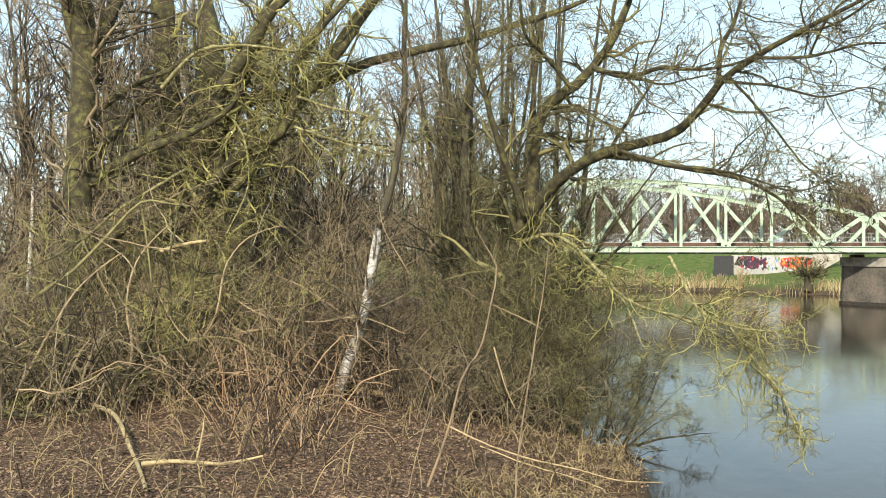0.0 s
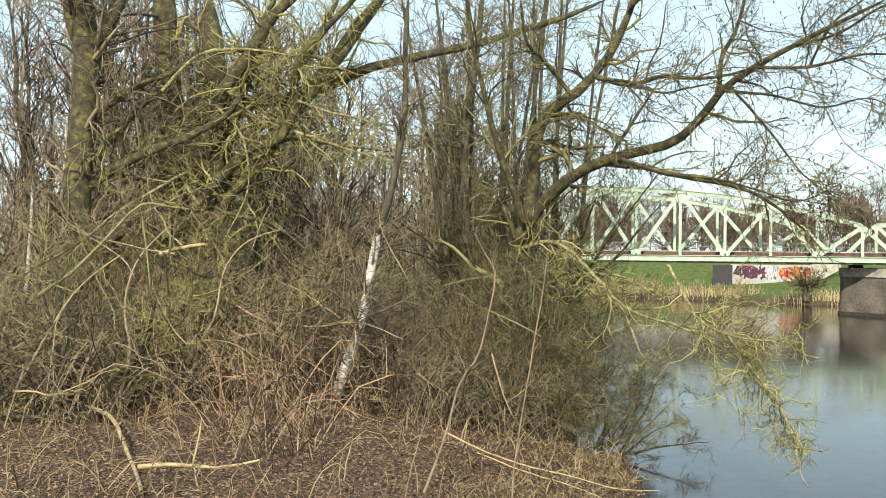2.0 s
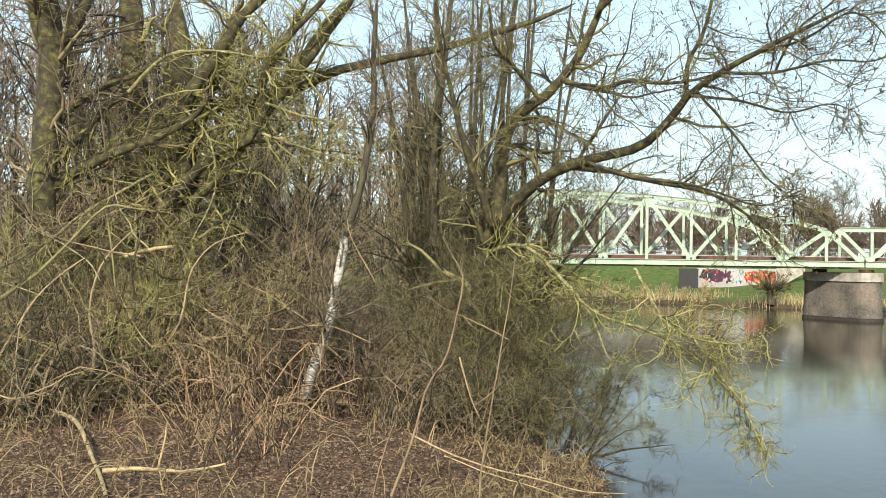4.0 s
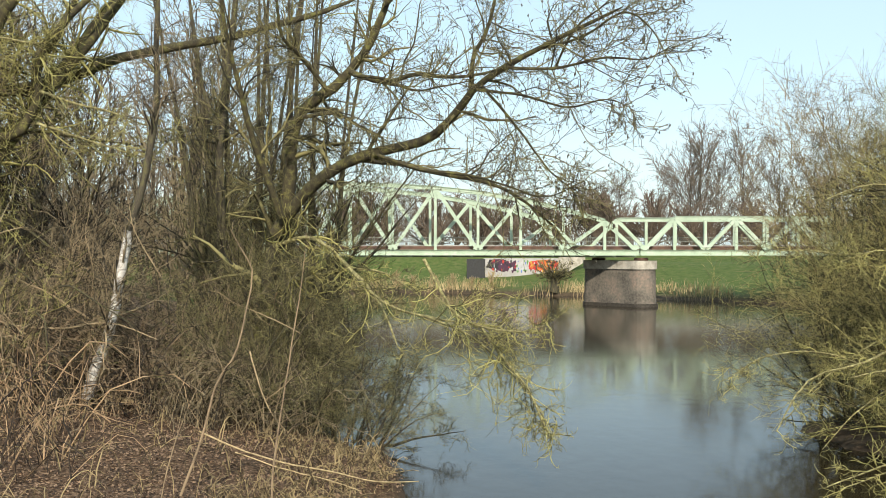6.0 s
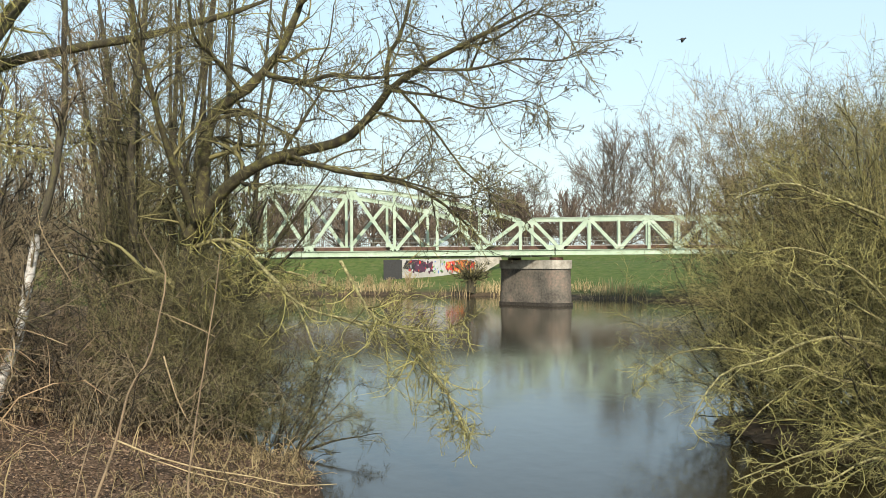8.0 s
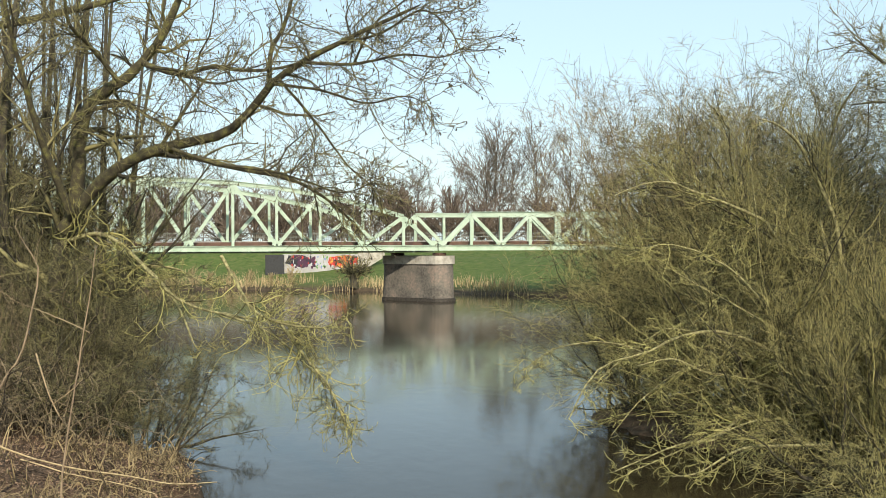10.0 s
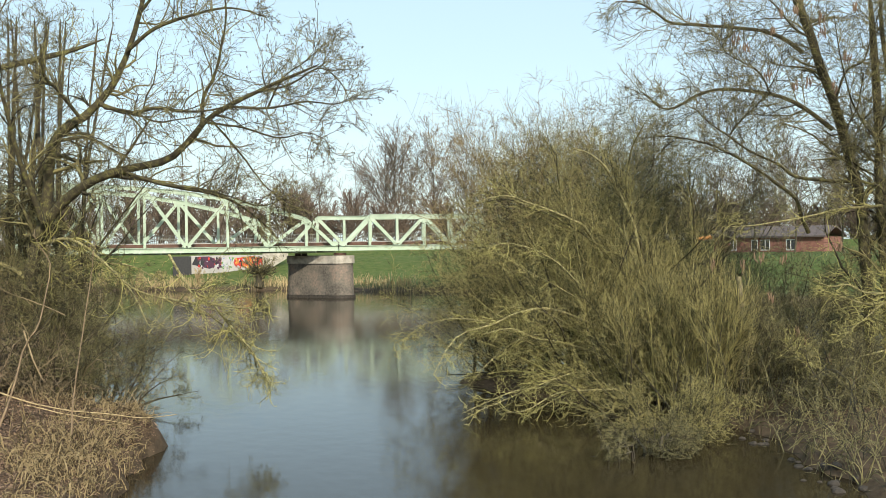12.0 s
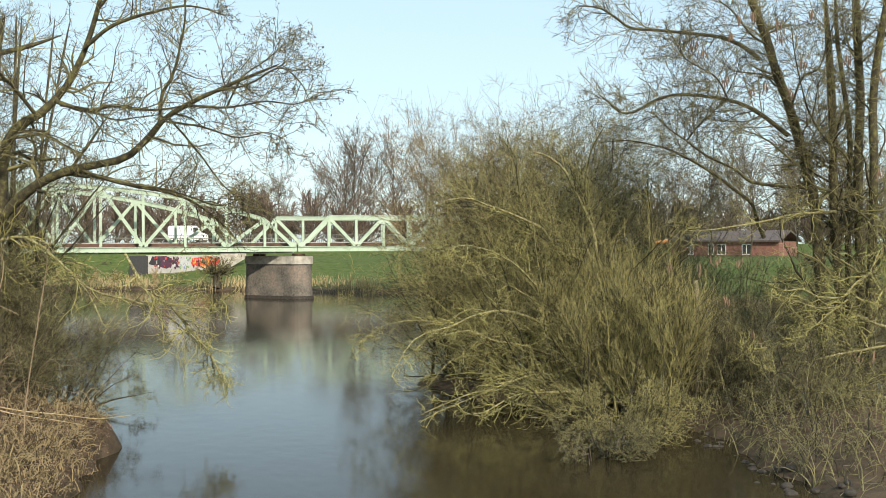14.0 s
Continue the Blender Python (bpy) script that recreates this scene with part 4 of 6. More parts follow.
# the tall tree on the spit with hanging dry leaves
limb_tree("poplar_tree", "bare many-stemmed tree with hanging bunches of dry seed pods", spot(-42.5, -9.2, 29.3), [
    (path((-41.48, -9.09, 29.1), (-41.28, -4.31, 29.0), (-41.07, 0.04, 29.0), (-40.83, 2.72, 29.0), (-40.36, 4.75, 29.0), (-39.89, 6.77, 29.0), (-39.41, 8.46, 28.9), (-38.77, 10.15, 28.9), (-38.29, 11.82, 28.9), (-37.81, 13.16, 28.8), (-37.32, 14.50, 28.8), (-36.67, 16.47, 28.8)), 0.17, 0.12),
    (path((-42.36, -9.04, 29.1), (-42.22, -4.29, 29.1), (-42.07, -0.30, 29.1), (-41.93, 1.70, 29.1), (-41.87, 4.36, 29.1), (-41.85, 6.34, 29.1), (-41.73, 9.29, 29.1), (-41.56, 12.20, 29.1), (-41.32, 16.00, 29.1)), 0.15, 0.11),
    (path((-43.40, -9.03, 29.7), (-43.35, -6.84, 29.7), (-43.25, -0.30, 29.7), (-43.14, 4.29, 29.7), (-43.28, 8.18, 29.7), (-43.16, 11.06, 29.7), (-43.08, 13.89, 29.7), (-42.94, 15.75, 29.7)), 0.16, 0.11),
    (path((-43.91, -8.82, 28.7), (-44.04, -5.56, 28.7), (-44.21, 0.35, 28.7), (-44.29, 4.28, 28.7), (-44.24, 7.54, 28.7), (-44.46, 10.41, 28.8), (-44.77, 12.27, 28.8), (-45.17, 15.00, 28.8)), 0.15, 0.1),
    (path((-42.52, -8.82, 29.7), (-42.55, 0.36, 29.7), (-42.65, 4.31, 29.7), (-42.63, 6.60, 29.7), (-42.27, 9.53, 29.7), (-41.97, 12.11, 29.7), (-41.86, 15.25, 29.7)), 0.1, 0.06),
    (path((-37.80, 11.04, 28.8), (-36.73, 11.97, 28.4), (-35.48, 12.59, 28.0), (-33.86, 12.97, 27.5), (-31.87, 13.34, 27.0), (-30.36, 13.61, 26.6), (-29.55, 14.31, 26.2), (-28.55, 15.03, 25.7), (-27.17, 15.29, 25.3)), 0.07, 0.02),
    (path((-39.40, 6.46, 28.9), (-38.67, 7.18, 28.6), (-37.60, 8.09, 28.2), (-36.51, 8.68, 27.9), (-34.89, 9.13, 27.5), (-33.24, 9.37, 27.1), (-31.91, 9.14, 26.7), (-30.74, 8.51, 26.4), (-29.91, 8.49, 26.0), (-29.26, 9.15, 25.7), (-28.60, 9.73, 25.4)), 0.075, 0.02),
    (path((-40.51, 3.40, 29.0), (-39.64, 3.43, 28.6), (-37.44, 3.78, 28.1), (-36.53, 4.57, 27.7), (-34.93, 5.51, 27.2), (-33.81, 6.44, 26.8), (-32.68, 7.38, 26.4), (-31.88, 8.32, 26.0)), 0.06, 0.015),
    (path((-37.77, 0.39, 29.8), (-37.46, 1.42, 29.4), (-37.22, 2.46, 29.1), (-36.31, 3.34, 28.6), (-35.05, 4.42, 28.2), (-33.44, 5.53, 27.7), (-32.13, 6.19, 27.3), (-30.10, 6.73, 26.8), (-28.39, 6.69, 26.4)), 0.07, 0.015),
    (path((-42.21, 1.87, 28.6), (-41.06, 1.79, 28.1), (-39.88, 1.68, 27.6), (-38.68, 1.36, 27.1), (-37.46, 1.11, 26.6), (-35.53, 0.78, 26.1), (-33.90, 0.72, 25.6)), 0.045, 0.012, 1),
    (path((-42.83, 1.02, 28.6), (-42.24, 2.87, 28.5), (-41.01, 3.57, 28.3), (-40.40, 6.12, 28.2), (-41.07, 7.76, 28.1), (-41.43, 9.72, 28.0)), 0.045, 0.015),
    (path((-39.57, 8.12, 28.9), (-40.28, 9.74, 28.7), (-41.30, 10.34, 28.5), (-42.00, 12.24, 28.3), (-42.70, 13.78, 28.1)), 0.04, 0.012),
    (path((-43.02, 4.31, 29.2), (-42.46, 5.33, 28.9), (-41.57, 6.04, 28.7), (-40.68, 7.76, 28.4), (-40.10, 10.45, 28.2), (-39.84, 13.10, 27.9)), 0.045, 0.012),
    (path((-38.29, 11.82, 28.9), (-37.40, 12.58, 28.4), (-36.49, 14.00, 28.0), (-35.24, 15.12, 27.6), (-34.30, 16.23, 27.1)), 0.04, 0.012),
    (path((-36.31, 8.80, 27.2), (-35.70, 10.15, 27.0), (-34.74, 10.91, 26.7), (-33.77, 11.68, 26.4), (-33.13, 13.11, 26.1)), 0.03, 0.01),
    (path((-33.75, 6.43, 27.1), (-34.64, 7.44, 27.0), (-35.69, 8.44, 27.0), (-36.75, 10.10, 26.9), (-37.12, 11.44, 26.8)), 0.03, 0.01),
    (path((-45.26, -1.30, 28.3), (-44.32, -1.80, 27.8), (-43.51, -2.49, 27.3), (-43.01, -3.18, 26.9), (-41.86, -3.21, 26.3), (-41.02, -2.72, 25.9), (-40.17, -2.81, 25.4), (-39.30, -2.41, 24.9)), 0.045, 0.01, 1),
    (path((-45.25, -4.89, 28.3), (-44.05, -4.46, 27.6), (-42.98, -3.85, 26.9), (-41.89, -3.89, 26.3), (-40.45, -3.43, 25.6), (-39.64, -3.11, 24.9)), 0.04, 0.01, 1),
    (path((-43.24, -3.33, 27.2), (-42.49, -4.21, 26.4), (-41.72, -5.11, 25.7), (-40.95, -6.03, 25.0)), 0.025, 0.008, 1),
    (path((-45.85, -10.51, 26.3), (-43.64, -10.65, 25.8), (-41.51, -10.74, 25.3), (-39.65, -11.07, 24.8), (-37.73, -11.17, 24.3), (-35.06, -11.78, 23.8), (-34.10, -11.52, 23.4), (-33.50, -10.53, 22.9), (-33.07, -9.88, 22.5)), 0.04, 0.008, 1),
    (path((-45.69, -9.02, 26.8), (-44.73, -8.95, 26.4), (-43.91, -8.97, 26.0), (-43.07, -9.12, 25.6), (-42.23, -8.87, 25.1), (-40.71, -8.64, 24.7), (-39.49, -7.70, 24.3), (-38.93, -6.70, 23.9)), 0.04, 0.008, 1),
    (path((-45.39, -8.59, 26.3), (-45.19, -10.29, 25.8), (-45.10, -11.65, 25.3), (-44.97, -13.02, 24.7)), 0.025, 0.008, 1),
    (path((-45.54, -5.91, 27.3), (-43.98, -6.33, 26.8), (-42.53, -6.75, 26.3), (-41.04, -7.18, 25.8), (-39.52, -7.34, 25.2), (-38.30, -7.35, 24.7), (-37.92, -5.99, 24.3)), 0.035, 0.008, 1),
    (path((-43.15, 2.35, 28.7), (-44.17, 1.01, 28.4), (-44.88, -0.31, 28.0), (-44.37, -1.64, 27.6), (-45.09, -2.96, 27.3)), 0.04, 0.012, 1),
], moss_bark, twig_moss, [(26, -2.0, 0.3, 52, 0.06, 0.24, 6, 0.06), (8, 0.55, 0.5, 48, 0.08, 0.26, 4, 0.1), (4, 0.55, 0.6, 45, 0.1, 0.28, 3, 0.1)], 16, fringe=(70, 0.9, twig_moss, 0, 1, 2, 3))


# ---- willows on the spit: fans of stems from one stool ----
def willow(label, x, y, tall, wide, stems, seed, twig_mat, droop=0.0, group="willows on the spit", low=8, fine=4, thick=0.07, name="willow_bush", coarse=1.0, style=(44, 0.08, 0.18)):
    """Stems fan out of one stool, arch over and carry curved branches and twigs. low: the flattest stem, in degrees."""
    g = np.random.default_rng(seed)
    z = max(ground_at(x, y), 0.0) - 0.1
    root = thing(name, (x, y, z), label, "willow" if "willow" in name else "shrub", group)
    a, e = g.random(stems) * 2 * np.pi, np.radians(low + (88 - low) * g.random(stems) ** 0.85)
    L = tall * (0.7 + 0.35 * np.sin(e)) * (0.74 + 0.26 * g.random(stems))
    m = 10
    d = np.stack([np.cos(a) * np.cos(e) * wide, np.sin(a) * np.cos(e) * wide, np.sin(e)], -1)
    P = np.empty((stems, m, 3))
    P[:, 0] = np.array([x, y, z]) + np.stack([np.cos(a) * 1.1, np.sin(a) * 1.1, 0 * a], -1) * g.random(stems)[:, None]
    for k in range(1, m):
        sag = (1.1 - np.sin(e))[:, None] * droop * k / m
        d = unit(d + g.normal(0, 0.12, d.shape) + np.array([0, 0, 1.0]) * (0.07 - sag))
        P[:, k] = P[:, k - 1] + d * (L / (m - 1))[:, None]
    P[:, 1:, 2] = np.maximum(P[:, 1:, 2], 0.08 + 0.3 * g.random((stems, 1)))
    R = (0.018 + thick * g.random(stems) ** 2)[:, None] * np.linspace(1, 0.22, m)[None]
    for k in range(min(stems, 24)):
        wood("stem", [(P[k:k + 1], R[k:k + 1] * np.linspace(1.5, 0.9, m), 6)], bark, root)
    a1, up, turn = style
    P1, R1 = sprout(P, R, 10, 0.32, 0.4, a1, up, turn, 5, g, lo=0.12, taper=0.5, least=0.0085 * coarse)
    P2, R2 = sprout(P1, R1, 6, 0.55, 0.6, a1 * 1.2, up, turn * 1.2, 4, g, lo=0.1, least=0.0065 * coarse)
    P3, R3 = sprout(P2, R2, fine, 0.62, 0.7, a1 * 1.3, up, turn * 1.3, 3, g, lo=0.1, least=0.005 * coarse)
    for q in (P1, P2, P3):
        q[:, :, 2] = np.maximum(q[:, :, 2], 0.03)
    k = min(stems, 24)
    rest = [(P[k:], R[k:], 4)] if stems > k else []
    wood("crown", rest + [(P1, R1, 3), (P2, R2, 3), (P3, R3, 3)], twig_mat, root)
    return root


def bush(bearing, dist, *rest, **more):
    x, y = polar(bearing, dist)
    return willow(more.pop("label"), x, y, *rest, **more)


bush(-24.9, 30.0, 7.1, 1.22, 84, 21, twig_olive, 0.26, label="broad olive-twigged willow bush hanging over the water", low=8, fine=5, thick=0.04, style=(36, 0.05, 0.22))
bush(-20.9, 38.0, 9.9, 0.6, 66, 22, twig_russet, 0.03, label="tall willow bush with reddish brown tips", low=48, fine=5, thick=0.04, style=(36, 0.08, 0.22))
bush(-18.7, 34.0, 5.6, 0.9, 48, 30, twig_olive, 0.2, label="lower olive willow bush at the point of the spit", low=14, fine=4, thick=0.03, style=(38, 0.03, 0.22))
bush(-23.8, 36.0, 9.2, 0.85, 62, 25, twig_olive, 0.04, label="dense olive willow bush among the others", low=42, fine=5, thick=0.04, style=(36, 0.08, 0.22))
bush(-28.6, 36.0, 9.4, 0.9, 50, 23, twig_dark, 0.05, label="tall olive-twigged willow bush on the spit", low=40, fine=5, thick=0.04, style=(36, 0.08, 0.22))
# twig_dark on the spit puts the hollow's shade into the twig colour
bush(-33.6, 34.0, 5.2, 1.0, 40, 38, twig_dark, 0.08, label="brown leafless willow scrub on the spit", low=30, fine=4, thick=0.025, style=(38, 0.06, 0.22))
bush(-38.0, 33.0, 4.2, 1.2, 40, 47, twig_dark, 0.1, label="brown leafless scrub behind the bare tree", low=22, fine=4, thick=0.025, style=(38, 0.05, 0.22))
bush(-42.5, 35.0, 4.4, 1.2, 40, 48, twig_dark, 0.1, label="dark leafless scrub behind the bare tree", low=22, fine=4, thick=0.025, style=(38, 0.05, 0.22))
bush(-40.5, 25.5, 2.2, 1.3, 34, 49, twig_dark, 0.16, label="low dark scrub at the foot of the bare tree", low=14, fine=4, thick=0.018, style=(38, 0.0, 0.24))
bush(-32.0, 25.4, 3.6, 0.8, 80, 24, twig_olive, 0.02, label="low young willow shoots at the water's edge", low=55, fine=3, thick=0.013, style=(18, 0.1, 0.1))
bush(-29.2, 27.2, 4.2, 0.9, 70, 39, twig_olive, 0.03, label="upright young willow shoots beside the old stool", low=50, fine=3, thick=0.014, style=(20, 0.1, 0.1))
bush(-35.6, 26.4, 3.0, 1.0, 46, 44, twig_dark, 0.06, label="thin tan willow shoots under the bare tree", low=40, fine=3, thick=0.013, style=(24, 0.05, 0.14))
bush(-29.0, 25.6, 3.6, 1.3, 34, 29, twig_olive, 0.26, label="drooping yellow-green willow branches dipping in the water", low=8, fine=4, thick=0.025, style=(30, -0.02, 0.16))
bush(-31.5, 22.2, 1.8, 1.6, 32, 45, twig_olive, 0.2, label="low tangle of willow twigs lying on the water", low=8, fine=4, thick=0.012, style=(38, 0.0, 0.22))
bush(-30.4, 19.6, 1.2, 1.7, 22, 46, twig_dark, 0.2, label="flat tangle of drowned willow twigs", low=8, fine=4, thick=0.012, style=(40, 0.0, 0.24))
limb_tree("willow_bush", "arching yellow-green willow boughs spread over the water", spot(-28.65, -9.34, 28), [
    (path((-28.65, -9.34, 28.5), (-26.02, -7.27, 28.08), (-22.79, -4.84, 27.67), (-20.31, -4.15, 27.25), (-19.05, -4.57, 26.83), (-16.78, -6.40, 26.42), (-15.49, -7.94, 26)), 0.036, 0.01, 1),
    (path((-27.87, -9.10, 28.5), (-24.68, -6.61, 27.88), (-21.40, -5.96, 27.25), (-18.88, -7.37, 26.62), (-17.03, -9.46, 26)), 0.034, 0.01, 1),
    (path((-29.17, -9.32, 27.5), (-26.81, -8.55, 26.5), (-24.13, -8.53, 25.5), (-21.37, -9.68, 24.5), (-18.00, -11.24, 23.5)), 0.036, 0.01, 1),
    (path((-28.39, -9.22, 27), (-25.74, -9.22, 25.83), (-23.57, -10.04, 24.67), (-21.35, -11.59, 23.5)), 0.032, 0.012, 1),
    (path((-28.65, -8.81, 28.5), (-26.84, -5.34, 28.1), (-24.17, -3.72, 27.7), (-21.16, -2.05, 27.3), (-18.10, -0.33, 26.9), (-15.00, -0.02, 26.5)), 0.036, 0.01, 1),
    (path((-29.17, -8.79, 28.5), (-27.91, -3.70, 28.2), (-25.54, -0.40, 27.9), (-22.85, 1.58, 27.6), (-19.81, 2.89, 27.3), (-17.57, 2.64, 27)), 0.036, 0.01),
    (path((-28.26, -8.55, 28.5), (-28.37, -4.78, 28.5), (-28.06, -0.69, 28.5), (-27.17, 2.60, 28.5), (-26.12, 5.10, 28.5)), 0.055, 0.015),
    (path((-26.81, -8.60, 28.5), (-25.78, -4.26, 28.38), (-24.19, -0.39, 28.25), (-23.13, 2.97, 28.12), (-22.88, 5.75, 28)), 0.05, 0.015),
    (path((-26.01, -8.62, 28.5), (-22.77, -7.33, 28.2), (-20.01, -5.97, 27.9), (-17.22, -4.85, 27.6), (-14.38, -5.12, 27.3), (-12.66, -6.24, 27)), 0.032, 0.01, 1),
    (path((-29.69, -8.50, 28.5), (-30.75, -3.67, 28.33), (-31.29, 0.09, 28.17), (-31.06, 3.31, 28)), 0.05, 0.015),
], moss_bark, twig_olive, [(20, -1.6, 0.4, 35, 0.1, 0.15, 6, 0.15), (6, 0.55, 0.55, 35, 0.1, 0.18, 4, 0.1), (4, 0.55, 0.6, 35, 0.1, 0.2, 3, 0.1)], 130, "willow", "willows on the spit")
limb_tree("willow_bush", "old willow boughs arching out of the bush with yellow lichen", spot(-28.5, -9.4, 28.0), [
    (path((-27.35, -7.23, 29.0), (-26.33, -3.16, 28.6), (-25.52, -0.73, 28.2), (-24.56, 0.97, 27.8), (-23.89, 1.40, 27.4), (-21.87, 2.30, 27.1), (-20.87, 2.65, 26.7), (-20.01, 3.00, 26.3), (-18.81, 3.02, 25.9), (-17.09, 2.37, 25.5)), 0.06, 0.014, 1),
    (path((-27.88, -8.03, 28.5), (-26.12, -5.96, 27.9), (-24.08, -4.85, 27.4), (-22.19, -4.26, 26.8), (-20.28, -4.62, 26.2), (-18.88, -5.33, 25.6), (-16.39, -6.23, 25.1), (-14.92, -8.69, 24.5)), 0.06, 0.014, 1),
    (path((-27.61, -8.57, 28.0), (-25.76, -7.35, 27.3), (-23.38, -6.52, 26.6), (-21.65, -6.21, 25.9), (-20.10, -5.60, 25.2), (-18.34, -5.97, 24.5)), 0.05, 0.012, 1),
    (path((-27.07, -9.13, 27.0), (-24.91, -8.57, 26.3), (-23.37, -8.41, 25.6), (-21.98, -9.48, 24.9), (-20.60, -9.67, 24.2), (-17.05, -11.11, 23.5)), 0.055, 0.012, 1),
    (path((-30.20, -9.80, 26.0), (-28.73, -9.44, 25.4), (-25.74, -9.73, 24.7), (-23.35, -9.97, 24.1), (-21.28, -11.21, 23.4), (-19.97, -11.48, 22.8)), 0.045, 0.012, 1),
    (path((-28.67, -7.47, 29.0), (-28.47, -2.87, 28.6), (-27.96, -0.75, 28.1), (-27.66, 1.25, 27.7), (-26.70, 3.47, 27.3), (-26.07, 4.83, 26.9), (-25.25, 5.67, 26.4), (-24.25, 6.06, 26.0)), 0.075, 0.02),
    (path((-28.67, -7.47, 29.0), (-28.05, -2.60, 28.5), (-27.15, 0.69, 28.0), (-27.31, 3.42, 27.5), (-27.85, 5.85, 27.0), (-28.78, 7.42, 26.5)), 0.06, 0.02),
    (path((-26.82, -7.52, 28.5), (-25.11, -4.82, 27.9), (-24.32, -1.50, 27.3), (-24.07, 1.28, 26.6), (-23.69, 4.62, 26.0)), 0.04, 0.012),
    (path((-24.18, -2.61, 27.0), (-22.83, -1.21, 26.5), (-21.18, -0.36, 26.0), (-19.51, -0.06, 25.5), (-17.82, -0.61, 25.0)), 0.03, 0.01, 1),
], lichen_bark, twig_olive, [(10, -1.1, 0.4, 40, 0.1, 0.2, 5, 0.3), (4, 0.55, 0.55, 38, 0.1, 0.2, 4, 0.1), (3, 0.55, 0.6, 36, 0.1, 0.2, 3, 0.1)], 131, "willow", "willows on the spit")
# waterside scrub: its shade is in the colour of twig_dark
bush(8.8, 28.8, 4.5, 1.05, 54, 26, twig_dark, 0.2, "scrub on the bank", label="dark waterside scrub bush dipping into the river", name="scrub_bush", low=14, fine=4, thick=0.03, style=(38, 0.0, 0.2))
bush(6.4, 28.0, 3.1, 1.05, 40, 31, twig_dark, 0.18, "scrub on the bank", label="low waterside scrub bush dipping into the river", name="scrub_bush", low=16, fine=4, thick=0.02, style=(38, -0.01, 0.22))
bush(9.3, 33.5, 9.0, 0.5, 12, 37, twig_dark, 0.0, "scrub on the bank", label="tall upright alder shoots behind the leaning tree", name="scrub_bush", low=62, fine=4, style=(28, 0.2, 0.13))
bush(12.0, 30.0, 3.6, 1.2, 26, 27, twig_brown, 0.3, "scrub on the bank", label="dense brown scrub bush on the bank", name="scrub_bush", fine=3, thick=0.03)
bush(15.5, 33.0, 3.8, 1.2, 24, 35, twig_tan, 0.3, "scrub on the bank", label="low brown scrub bush beside a birch", name="scrub_bush", fine=3, thick=0.03)
bush(20.5, 29.5, 4.4, 1.2, 26, 28, twig_brown, 0.3, "scrub on the bank", label="dense brown scrub bush under the trees", name="scrub_bush", fine=3, thick=0.03)
bush(24.5, 29.0, 5.0, 1.1, 24, 32, twig_tan, 0.35, "scrub on the bank", label="tangled tan scrub bush beneath an old willow", name="scrub_bush", fine=3, thick=0.05)
bush(31.0, 27.0, 4.2, 1.2, 18, 141, twig_pale, 0.4, "scrub on the bank", label="dead scrub with yellow lichen on its bare twigs", name="scrub_bush", fine=2, thick=0.05, coarse=1.2)
bush(26.0, 27.4, 4.0, 1.2, 18, 142, twig_pale, 0.4, "scrub on the bank", label="dead scrub with yellow lichen on its bare twigs", name="scrub_bush", fine=2, thick=0.05, coarse=1.2)
bush(28.5, 28.5, 4.8, 1.1, 24, 36, twig_tan, 0.35, "scrub on the bank", label="tangled dead scrub with pale twigs", name="scrub_bush", fine=3, thick=0.05)
bush(33, 28.5, 4.6, 1.1, 24, 33, twig_brown, 0.3, "scrub on the bank", label="tangled brown scrub bush between grey trunks", name="scrub_bush", fine=3, thick=0.04)


# ---- background trees ----
def plain_tree(name, label, category, tall, seed, limbs=14, twigs=10, fine=5, mat=twig_far, slim=0.35, group="", r=0.02, least=0.03, lo=0.2):
    """A bare tree of its own at the origin: a tapering trunk, ascending limbs, twigs."""
    g = np.random.default_rng(seed)
    root = thing(name, (0, 0, 0), label, category, group)
    m = 10
    trunk = np.stack([np.cumsum(g.normal(0, 0.012 * tall, m)), np.cumsum(g.normal(0, 0.012 * tall, m)), np.linspace(-0.3, tall * 0.93, m)], -1)
    tr = np.linspace(r * tall * 0.9, 0.02, m)
    wood("trunk", [(trunk[None], tr[None], 7)], bark, root)
    P1, R1 = sprout(trunk[None], tr[None], limbs, slim, 0.55, 42, 0.3, 0.14, 6, g, lo=lo, hi=0.97, taper=0.55, least=least * 1.6)
    P2, R2 = sprout(P1, R1, twigs, 0.45, 0.5, 42, 0.2, 0.2, 4, g, lo=0.15, least=least * 1.1)
    P3, R3 = sprout(P2, R2, fine, 0.55, 0.6, 38, 0.2, 0.15, 2, g, lo=0.1, least=least * 0.7)
    wood("crown", [(P1, R1, 4), (P2, R2, 3), (P3, R3, 3)], mat, root)
    return root


def plant(kinds, places, seed):
    g = np.random.default_rng(seed)
    for k, (x, y, s) in enumerate(places):
        src = kinds[k % len(kinds)]
        z = max(ground_at(x, y), 0.0) - 0.1
        m = pose(x, y, z, 0, 0, float(g.random() * 360)) @ Matrix.Diagonal((s, s, s, 1))
        if k < len(kinds):
            src.matrix_basis = m
        else:
            ob = copy_thing(src, pose(x, y, z, 0, 0, float(g.random() * 360)))
            ob.scale = (s, s, s)


